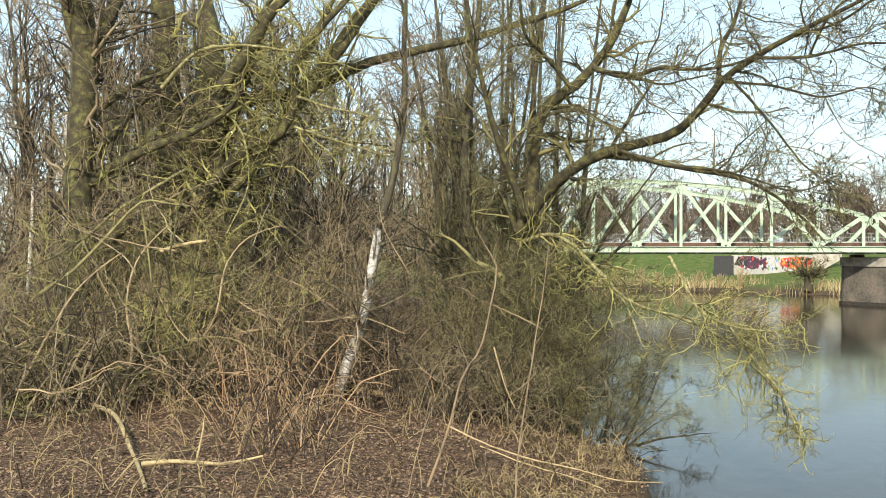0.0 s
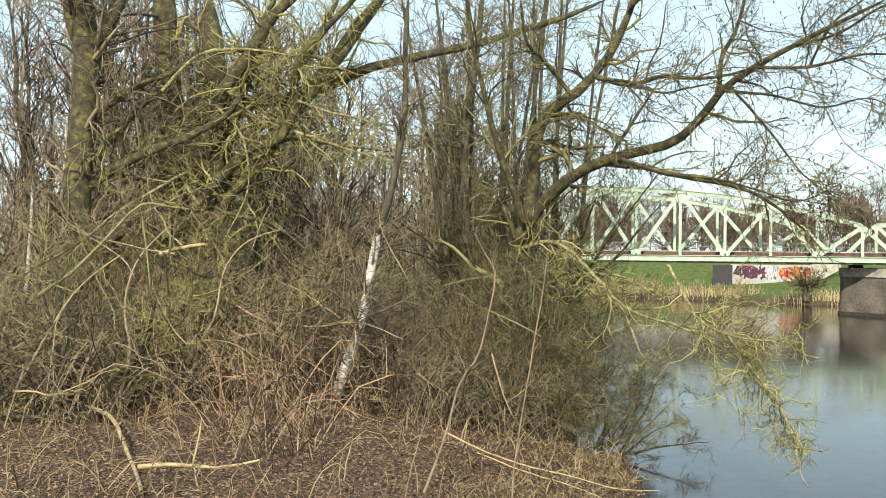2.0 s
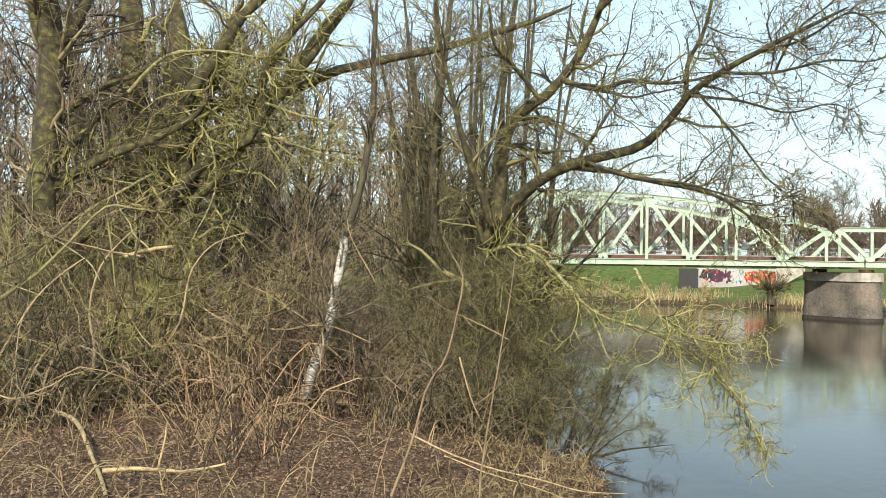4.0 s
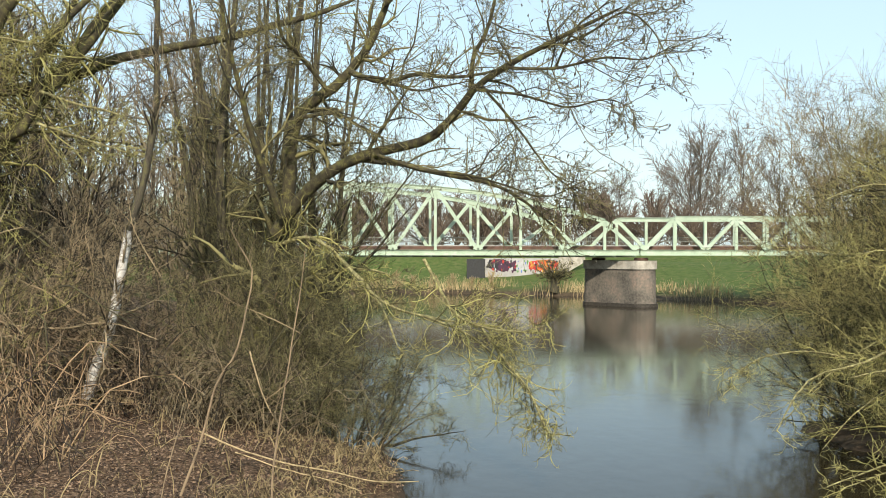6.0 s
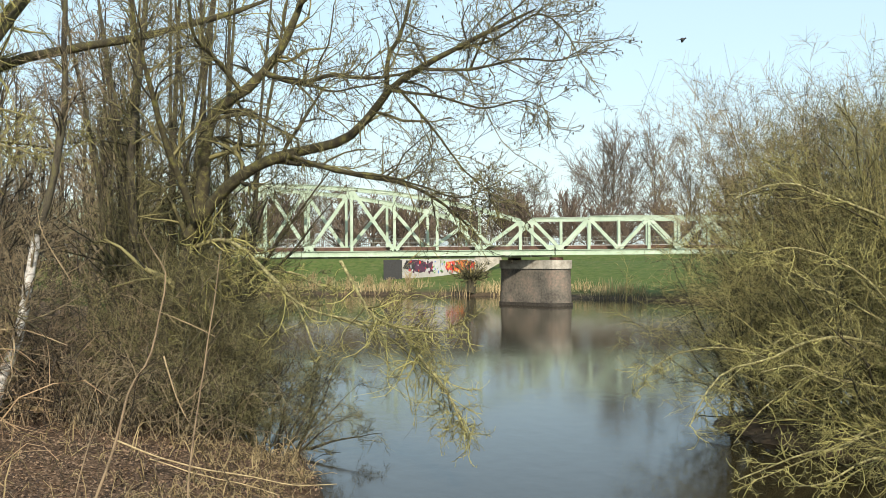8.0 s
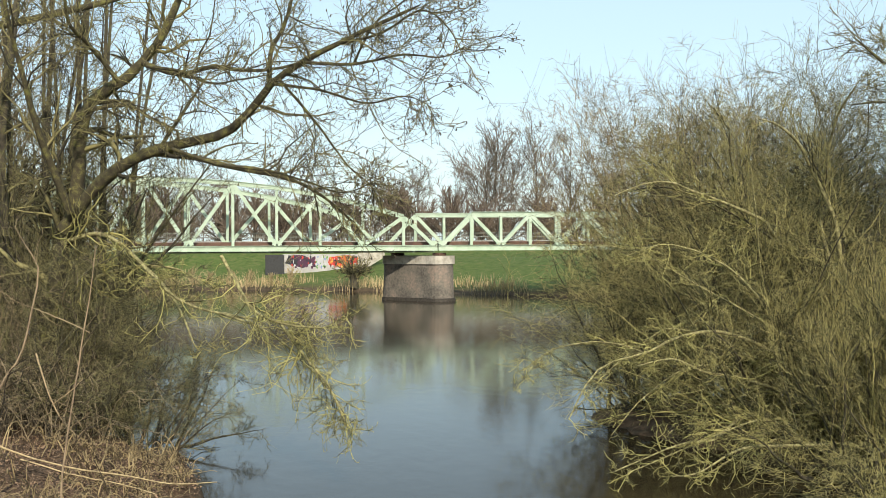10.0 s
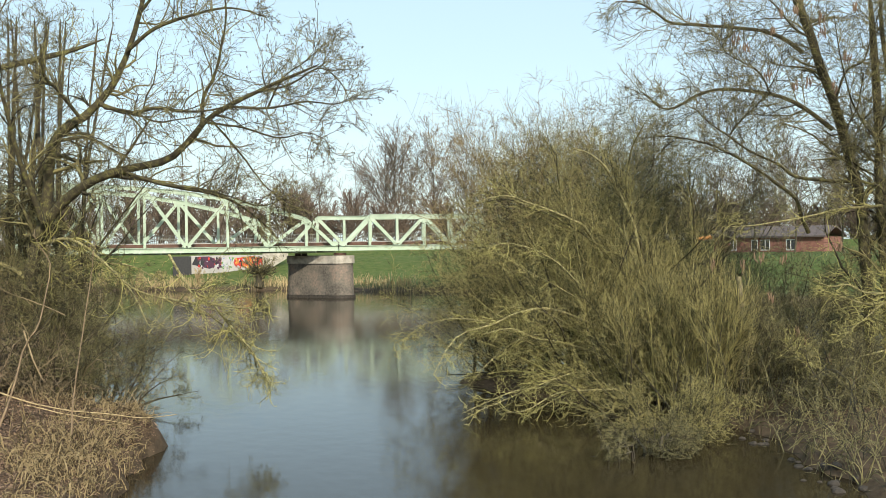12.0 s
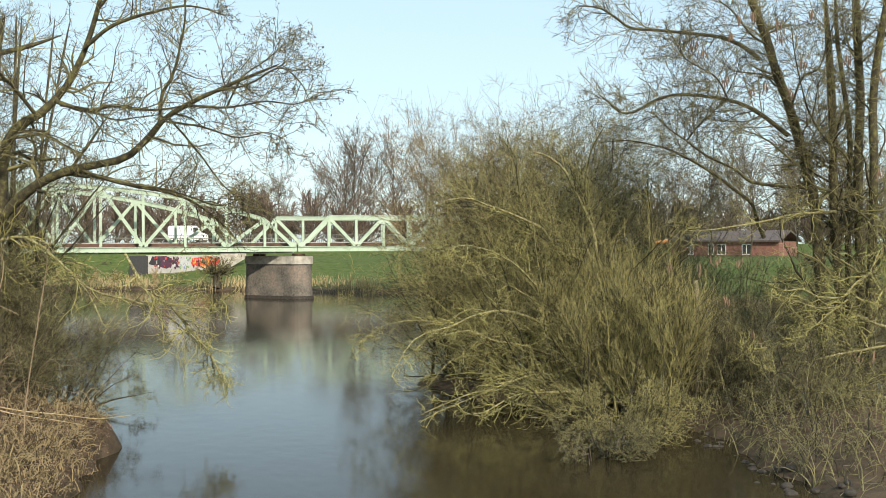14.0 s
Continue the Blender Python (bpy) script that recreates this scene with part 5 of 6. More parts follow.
far_kinds = [plain_tree("far_tree", "bare grey-brown poplar in the row beyond the river", "tree", 15, 40 + k, 26, 9, 4, twig_far, 0.42, "row of trees beyond the river", 0.012, 0.032) for k in range(4)]
g = np.random.default_rng(5)
row = []
for k, b in enumerate((-3, -5.2, -7.4, -9.2, -10.8, -12.2, -13.6, -15.2, -17, -19, -21, -1, 1.5, 4, 6.5, 9, 13, -24, -28, -31, -33.5, -36, -38.5, -41, -6.3, -11.5)):
    d = 190 + g.random() * 25
    x, y = polar(b, d)
    top = np.interp(-b, [-15, 3, 8, 10, 13, 30], [10, 11, 14.5, 17.5, 18.5, 16]) * (0.85 + 0.3 * g.random())
    row.append((x, y, top / 15))
for b in (-2.2, -0.4, 0.6, 2.3, 3.2, 4.7, 5.6, 7.3, 8.2, 9.8, 10.9, 12.0, 14.2, 15.4):
    x, y = polar(b, 186 + g.random() * 22)
    row.append((x, y, (0.72 + 0.2 * g.random())))
for b in (-30, -32.2, -34.5, -36.5, -38.8, -41, -43.5, -46):
    x, y = polar(b, 122 + g.random() * 25)
    row.append((x, y, 0.6 + 0.3 * g.random()))
plant(far_kinds, row, 6)

shrubs = [plain_tree("far_shrub", "reddish brown leafless hedge shrub by the road", "shrub", 5, 50 + k, 24, 7, 2, hedge_twig, 0.62, "hedge by the road", 0.01, 0.05, 0.01) for k in range(3)]
row = []
for k in range(66):
    x = -62 + k * 3.1 + g.normal(0, 1)
    row.append((x, 170 + g.random() * 10, 1.25 + 0.55 * g.random()))
    row.append((x + 1.5, 166 + g.random() * 4, 0.6 + 0.3 * g.random()))
plant(shrubs, row, 7)

wood_kinds = [plain_tree("woodland_tree", "slender bare tree in the riverside wood", "tree", 11, 60 + k, 20, 7, 3, twig_brown, 0.3, "trees of the riverside wood", 0.014, 0.016) for k in range(4)]
row = []
for k in range(68):
    b = 8.5 + 30 * g.random() ** 0.75
    d = 36 + 50 * g.random() ** 1.7
    x, y = polar(b, d)
    if inland(np.array([x]), np.array([y]), LEFT)[0] > 1.0:
        row.append((x, y, 0.75 + 0.6 * g.random()))
for k in range(16):
    x, y = polar(10.5 + 12 * g.random(), 40 + 34 * g.random())
    row.append((x, y, 0.8 + 0.5 * g.random()))
for k in range(9):
    x, y = polar(28 + 11 * g.random(), 36 + 20 * g.random())
    row.append((x, y, 0.8 + 0.5 * g.random()))
plant(wood_kinds, row, 8)

row = []
for k in range(12):
    x, y = polar(9.5 - k * 0.95, 133 - k * 0.4 + g.random() * 2)
    row.append((x, y, 0.26 + 0.16 * g.random()))
plant([plain_tree("bank_shrub", "low tan leafless shrub on the far bank", "shrub", 5, 58, 14, 6, 3, reed, 0.8, "shrubs on the far bank", 0.01, 0.05)], row, 10)

thicket = [plain_tree("thicket_shrub", "leafless brown thicket shrub in the wood", "shrub", 4.2, 70 + k, 20, 6, 3, twig_brown, 0.8, "thicket in the wood", 0.008, 0.014) for k in range(3)]
row = []
for k in range(30):
    b = 8 + 30 * g.random()
    d = 31 + 40 * g.random() ** 1.2
    x, y = polar(b, d)
    if inland(np.array([x]), np.array([y]), LEFT)[0] > 1.0:
        row.append((x, y, 0.7 + 0.5 * g.random()))
plant(thicket, row, 9)


# ---- undergrowth on the bank ----
def land(n, b0, b1, d0, d1, g, poly=LEFT, edge=0.3, belt=99.0):
    """n places on the land between two bearings and two distances."""
    b, d = np.radians(b0 + (b1 - b0) * g.random(n * 8)), d0 + (d1 - d0) * g.random(n * 8)
    X, Y = -d * np.sin(b), d * np.cos(b)
    q = inland(X, Y, poly)
    ok = (q > edge) & (q < belt)
    return X[ok][:n], Y[ok][:n]


def brambles(label, b0, b1, d0, d1, n, tall, seed, mat=dry_stem, twigs=4, poly=LEFT, belt=99.0, edge=0.15):
    """Arching dry canes with side twigs, too many to count."""
    g = np.random.default_rng(seed)
    X, Y = land(n, b0, b1, d0, d1, g, poly, edge, belt)
    n = len(X)
    m = 6
    Z = height(X, Y)
    a = g.random(n) * 2 * np.pi
    reach, h = tall * (0.3 + 1.0 * g.random(n)), tall * (0.25 + 0.85 * g.random(n) ** 1.4)
    u = np.linspace(0, 1, m)
    P = np.empty((n, m, 3))
    P[:, :, 0] = X[:, None] + np.cos(a)[:, None] * reach[:, None] * u
    P[:, :, 1] = Y[:, None] + np.sin(a)[:, None] * reach[:, None] * u
    P[:, :, 2] = Z[:, None] + h[:, None] * 4 * (u * (1.0 - 0.72 * u)) * 0.75 - 0.03
    P[:, 1:] += np.cumsum(g.normal(0, 0.035 * tall, (n, m - 1, 3)), 1)
    R = (0.007 + 0.012 * g.random(n) ** 2)[:, None] * np.linspace(1, 0.6, m)[None]
    layers = [(P, R, 3)]
    if twigs:
        P1, R1 = sprout(P, R, twigs, 0.4, 0.8, 50, 0.0, 0.3, 3, g, lo=0.2, least=0.007)
        layers.append((P1, R1, 3))
    root = thing("bramble_thicket", (float(X.mean()), float(Y.mean()), float(Z.mean())), label, "brambles", "brambles on the bank", "stuff")
    wood("canes", layers, mat, root)


brambles("tangle of brown bramble canes and dead twigs", 8, 16, 25.5, 32, 520, 1.5, 81, twig_brown)
brambles("tangle of brown bramble canes under a birch", 15, 23, 26, 33, 600, 1.9, 82, bramble_mix)
brambles("yellowish tangle of dead hanging twigs", 22, 31, 25.5, 32, 460, 2.4, 83, twig_tan)
brambles("dark tangle of dead twigs around trunks", 29, 38, 24, 32, 420, 2.2, 84, twig_brown)
brambles("thin dry stems over leaf litter", 3, 37, 15, 25, 420, 0.6, 85, near_reed, 2)
brambles("reddish dry stalks standing in leaf litter", 19, 25, 19, 26, 110, 1.7, 89, dry_stem, 3)
brambles("dry yellow grass stems along the water's edge", -4, 15, 14, 25, 1000, 0.28, 86, near_reed, 2, LEFT, 2.4)
brambles("matted dry grass hanging over the bank edge", 0, 30, 8, 19, 1000, 0.32, 91, near_reed, 2, LEFT, 1.4, -0.5)
# twig_dark again: shade of the spit's hollow as a darker colour
brambles("dry grass and dead twigs along the spit", -50, -24, 15, 34, 700, 0.8, 87, twig_dark, 3, SPIT)
brambles("olive shoots and twigs over the spit's edge", -46, -26, 16, 30, 220, 1.4, 88, twig_dark, 4, SPIT)


def litter():
    """Fallen leaves on the near bank: small curled flakes."""
    g = np.random.default_rng(90)
    X, Y = land(56000, -4, 38, 13.5, 27, g, edge=0.0)
    n = len(X)
    Z = height(X, Y) + 0.015
    a, s = g.random(n) * 2 * np.pi, 0.01 + 0.018 * g.random(n) ** 1.5
    tilt = g.normal(0, 0.6, (n, 4))
    c, k = np.cos(a) * s, np.sin(a) * s
    V = np.empty((n, 4, 3))
    for j, (p, q) in enumerate(((-1, -0.6), (1, -0.6), (1, 0.6), (-1, 0.6))):
        V[:, j, 0], V[:, j, 1], V[:, j, 2] = X + p * c - q * k, Y + p * k + q * c, Z + np.abs(tilt[:, j]) * s * 1.3
    ob = mesh_object("leaf_litter", V.reshape(-1, 3), np.arange(n * 4).reshape(n, 4), dry_leaf)
    tagged(ob, "brown and grey fallen leaves scattered over the bank", "leaves", kind="stuff")


litter()


def dead_branch(label, lines_, mat, name="dead_branch", group="dead wood on the bank"):
    first = lines_[0][0]
    root = thing(name, tuple(float(v) for v in first[0]), label, "branch", group)
    for k, (line, r0, r1) in enumerate(lines_):
        c = resample(line, 16, 0.01)
        wood("log" if k == 0 else "side_branch", [(c[None], np.linspace(r0, r1, 16)[None], 8)], mat, root)
    return root


dead_branch("peeled yellowish fallen branch forked over the leaf litter", [
    (path((30.74, -7.58, 24.6), (29.96, -7.88, 23.06), (29.43, -8.55, 21.52), (28.91, -9.72, 19.98), (28.51, -10.54, 18.44), (28.19, -11.54, 16.9)), 0.048, 0.03),
    (path((28.51, -10.46, 18.2), (27.17, -10.42, 18.16), (25.82, -10.53, 18.12), (24.67, -10.60, 18.08), (23.62, -10.47, 18.04), (22.62, -10.28, 18)), 0.04, 0.016),
    (path((25.92, -10.47, 18.2), (25.65, -9.45, 18.15), (25.38, -8.23, 18.1)), 0.022, 0.012)], bare_wood)
dead_branch("grey mossy fallen branch on leaf litter", [(path((35.42, -7.36, 24.5), (34.19, -7.87, 24.33), (32.67, -7.95, 24.17), (30.87, -7.84, 24)), 0.05, 0.03), (path((33.05, -7.93, 24), (32.42, -6.76, 23.83), (32.16, -5.84, 23.67), (31.51, -4.38, 23.5)), 0.03, 0.015)], moss_bark)
dead_branch("long thin pale branches lying along the bank edge", [
    (path((13.47, -8.90, 22), (11.19, -9.94, 21.4), (8.92, -10.61, 20.8), (6.66, -11.03, 20.2), (4.71, -11.47, 19.6), (2.64, -11.46, 19)), 0.02, 0.008),
    (path((11.76, -9.95, 21.5), (9.49, -10.81, 20.83), (7.23, -11.43, 20.17), (5.55, -12.04, 19.5)), 0.014, 0.008)], pale_wood)
dead_branch("broken yellow log lying in the scrub", [(path((19.57, -6.84, 28.6), (18.58, -7.02, 28.17), (17.73, -7.14, 27.73), (16.74, -7.37, 27.3)), 0.1, 0.06)], pale_wood)
dead_branch("pale crooked dead branch hung in the scrub", [(path((30.22, -7.12, 26), (29.56, -5.93, 25.83), (28.23, -5.34, 25.67), (26.62, -4.91, 25.5), (25.40, -4.43, 25.33), (23.89, -4.60, 25.17), (22.64, -5.45, 25)), 0.04, 0.016)], twig_moss)
dead_branch("pale snapped branch hanging in the tangle", [(path((33.17, -2.20, 26), (31.64, -1.14, 25.96), (30.08, 0.49, 25.92), (28.49, 2.14, 25.88), (27.15, 2.10, 25.84), (26.07, 1.99, 25.8)), 0.04, 0.018), (path((28.49, 2.09, 26), (28.09, -0.61, 25.93), (27.83, -2.27, 25.87), (27.37, -3.05, 25.8)), 0.026, 0.012)], twig_moss)
for k, (line, r) in enumerate((
        (path((29.69, -6.87, 25.5), (28.77, -5.54, 25.38), (27.96, -3.37, 25.25), (28.17, -1.16, 25.12), (28.76, 0.22, 25)), 0.05), (path((29.43, -7.15, 25.5), (28.90, -4.99, 25.38), (29.16, -2.80, 25.25), (28.63, -0.61, 25.12), (27.15, 1.05, 25)), 0.04),
        (path((28.63, -6.09, 25.5), (27.97, -4.47, 25.38), (26.35, -3.39, 25.25), (25.94, -1.45, 25.12), (26.34, -0.06, 25)), 0.035), (path((34.18, -6.69, 25.5), (33.43, -5.40, 25.38), (32.28, -3.29, 25.25), (31.12, -1.69, 25.12), (29.42, -0.33, 25)), 0.035),
        (path((34.43, -4.83, 25.5), (32.67, -4.35, 25.38), (31.12, -3.31, 25.25), (29.29, -2.94, 25.12), (27.43, -1.86, 25)), 0.03), (path((26.35, -5.60, 26), (24.99, -3.41, 25.88), (24.43, -0.90, 25.75), (23.33, 0.49, 25.62), (21.66, 1.06, 25.5)), 0.03),
        (path((22.23, -7.07, 26.5), (21.67, -4.57, 26.33), (19.98, -2.90, 26.17), (18.85, -0.92, 26)), 0.028), (path((24.44, -2.30, 26.5), (22.50, -3.44, 26.38), (19.98, -3.75, 26.25), (17.72, -3.48, 26.12), (15.45, -4.34, 26)), 0.026))):
    dead_branch("crooked dead branch standing in the tangle", [(line, r, r * 0.35)], twig_tan if k % 2 else moss_bark)


def tangle(n, b0, b1, e0, e1, d0, d1, seed, label, mats):
    """Crooked dead branches lying and leaning among the scrub."""
    g = np.random.default_rng(seed)
    for k in range(n):
        at = np.array(spot(b0 + (b1 - b0) * g.random(), e0 + (e1 - e0) * g.random(), d0 + (d1 - d0) * g.random()))
        at[2] = max(at[2], ground_at(at[0], at[1]) + 0.05)
        way = unit(np.array([g.normal(0, 1), g.normal(0, 0.5), g.normal(0.35, 0.55)]))
        pts = [at]
        for _ in range(6):
            way = unit(way + g.normal(0, 0.2, 3))
            nxt = pts[-1] + way * (0.25 + 0.3 * g.random())
            nxt[2] = max(nxt[2], ground_at(nxt[0], nxt[1]) + 0.03)
            pts.append(nxt)
        fork = [pts[3]]
        way = unit(way + g.normal(0, 0.7, 3))
        for _ in range(3):
            way = unit(way + g.normal(0, 0.3, 3))
            fork.append(fork[-1] + way * 0.28)
        r = 0.01 + 0.022 * g.random() ** 2
        dead_branch(label, [(np.array(pts), r, r * 0.3), (np.array(fork), r * 0.55, r * 0.25)], mats[k % len(mats)])


tangle(34, 22, 37, -7.5, 1.5, 23.5, 26.5, 301, "crooked pale dead branch caught in the tangle", (pale_bark, moss_bark, twig_tan, lichen_bark))
tangle(14, 8, 22, -7, -1, 24.5, 27, 302, "thin crooked dead branch caught in the scrub", (twig_tan, moss_bark))
dead_branch("thick pale broken branch leaning in the tangle", [(path((27.56, -0.20, 26.5), (26.34, 0.16, 26.25), (25.39, 0.27, 26)), 0.05, 0.035)], bare_wood)
dead_branch("dead mossy branch leaning down in the scrub", [(path((23.61, 0.49, 27), (21.66, -1.20, 26.88), (19.98, -2.62, 26.75), (18.57, -4.04, 26.62), (16.88, -5.32, 26.5)), 0.022, 0.009)], moss_bark)


def sapling(label, line, r0, r1, seed):
    g = np.random.default_rng(seed)
    root = thing("sapling", tuple(float(v) for v in line[0]), label, "sapling", "saplings on the bank")
    c = resample(line, 18, 0.006, g)
    R = np.linspace(r0, r1, 18)
    wood("stem", [(c[None], R[None] * 0.9, 7)], bramble_mix, root)
    P1, R1 = sprout(c[None], R[None], 12, -0.6, 0.5, 45, 0.2, 0.15, 5, g, lo=0.4, least=0.005)
    P2, R2 = sprout(P1, R1, 3, 0.5, 0.6, 40, 0.2, 0.15, 3, g, least=0.0045)
    wood("crown", [(P1, R1, 3), (P2, R2, 3)], twig_brown, root)


sapling("thin pale crooked sapling on the bank", path((14.41, -11.92, 18.6), (13.75, -10.23, 18.6), (13.18, -8.42, 18.6), (12.67, -6.60, 18.6), (11.75, -5.19, 18.6), (11.32, -3.49, 18.6), (10.90, -1.22, 18.6), (11.46, -0.08, 18.6), (11.97, 0.92, 18.6)), 0.028, 0.009, 101)
sapling("thin straight grey sapling on the bank", path((10.00, -12.67, 17.6), (9.91, -10.76, 17.6), (9.63, -8.54, 17.6), (9.25, -6.03, 17.6), (8.91, -3.77, 17.6), (8.57, -1.79, 17.6), (8.34, -0.08, 17.6)), 0.02, 0.008, 102)
sapling("thin reddish stem on the bank", path((15.41, -12.36, 18.2), (14.95, -10.22, 18.2), (14.32, -8.28, 18.2), (13.46, -6.32, 18.2)), 0.014, 0.006, 103)


def dead_stem(label, line, r0, r1, mat=moss_bark):
    root = thing("broken_tree", tuple(float(v) for v in line[0]), label, "tree", "broken trees on the spit")
    c = resample(line, 14, 0.01)
    wood("trunk", [(c[None], np.linspace(r0, r1, 14)[None], 8)], mat, root)


dead_stem("upright pale broken trunk among willow shoots", path((-34.52, -10.62, 26.6), (-34.39, -7.34, 26.6), (-34.51, -4.53, 26.6), (-34.34, -2.41, 26.6)), 0.12, 0.075, pale_bark)
dead_stem("snapped leaning branch bent down to the water", path((-30.06, -12.89, 24.9), (-31.07, -10.36, 25.3), (-32.25, -8.17, 25.7), (-33.93, -6.08, 26.1)), 0.035, 0.03, pale_bark)
dead_stem("bright orange freshly split branch in the willows", path((-31.45, 0.05, 28.5), (-31.86, 0.12, 28.5), (-32.41, 0.19, 28.5)), 0.05, 0.06, split_wood)


def reeds():
    """Tan reeds and dry grass along the far bank."""
    g = np.random.default_rng(95)
    n = 9000
    b, u = np.radians(-13 + 34 * g.random(n * 2)), g.random(n * 2)
    d = 108 + 34 * u
    X, Y = -d * np.sin(b), d * np.cos(b)
    q = inland(X, Y, FAR)
    ok = (q > -0.3) & (q < 4.5) & (swell(X, Y, 4.0) > -0.35)
    X, Y = X[ok], Y[ok]
    n = len(X)
    Z = height(X, Y)
    h = 0.5 + 0.9 * g.random(n)
    m = 3
    P = np.empty((n, m, 3))
    lean = g.normal(0, 0.22, (n, 2))
    for k, v in enumerate((0, 0.55, 1)):
        P[:, k] = np.stack([X + lean[:, 0] * v * v * h, Y + lean[:, 1] * v * v * h, Z + h * v * 0.95], -1)
    R = np.full((n, m), 0.024) * np.array([1, 0.8, 0.3])
    V, F = tubes(P, R, 3)
    tagged(mesh_object("reed_belt", V, F, reed), "belt of dry tan reeds along the far bank", "reeds", kind="stuff")


reeds()
g = np.random.default_rng(34)
stool = np.array([*polar(-4.15, 124.0), 0.3])
limb_tree("pollard_willow", "small pollard willow with dark stump and round crown", tuple(stool), [(np.array([stool, stool + (0.1, 0, 0.8), stool + (0.05, 0, 1.7)]), 0.5, 0.42)] + [
    (np.array([stool + (0, 0, 1.5), stool + (0.6 * math.cos(a), 0.6 * math.sin(a), 1.5 + 0.5 * u), stool + (1.9 * math.cos(a), 1.9 * math.sin(a), 1.7 + 1.9 * u)]), 0.07, 0.025)
    for a, u in zip(np.arange(22) * 2.4, g.random(22))], bark, twig_dark, [(10, -0.9, 0.6, 30, 0.1, 0.15, 4, 0.25), (4, 0.6, 0.8, 30, 0.1, 0.15, 3, 0.1)], 340, "willow")


def seed_pods():
    """Bunches of dry brown pods hanging from the low twigs of the tree on the spit."""
    g = np.random.default_rng(97)
    for k, (b, e, d) in enumerate(PODS):
        root = thing("seed_bunch", spot(b, e, d), "bunch of dry brown seed pods hanging from a twig", "seed pods", "dry seed bunches")
        for _ in range(6):
            P = np.array(spot(b, e, d)) + g.normal(0, 0.06, 3) - np.array([[0, 0, 0.075 * j] for j in range(4)]) + g.normal(0, 0.015, (4, 3))
            wood("pod", [(P[None], np.array([[0.008, 0.022, 0.022, 0.005]]), 4)], dry_leaf, root)


def riprap():
    g = np.random.default_rng(55)
    for k in range(26):
        b = -35.5 - 14 * g.random()
        d = float(np.interp(-b, [29, 36, 42, 58], [25.5, 22.5, 18, 13.5])) + 0.35 * g.normal()
        x, y = polar(b, d)
        bm = bmesh.new()
        bmesh.ops.create_icosphere(bm, subdivisions=2, radius=0.07 + 0.09 * g.random())
        off = Vector(g.random(3) * 50)
        for v in bm.verts:
            v.co *= 1 + 0.35 * noise.noise(v.co * 5 + off)
            v.co.z *= 0.75
        ob = part("stone", bm, wet_stone)
        ob.location = (x, y, max(ground_at(x, y), -0.05) + 0.03)
        ob.rotation_euler = (0, 0, g.random() * 6)
        tagged(ob, "dark rough stone lying at the water's edge", "stone", "stones on the spit's edge")


riprap()


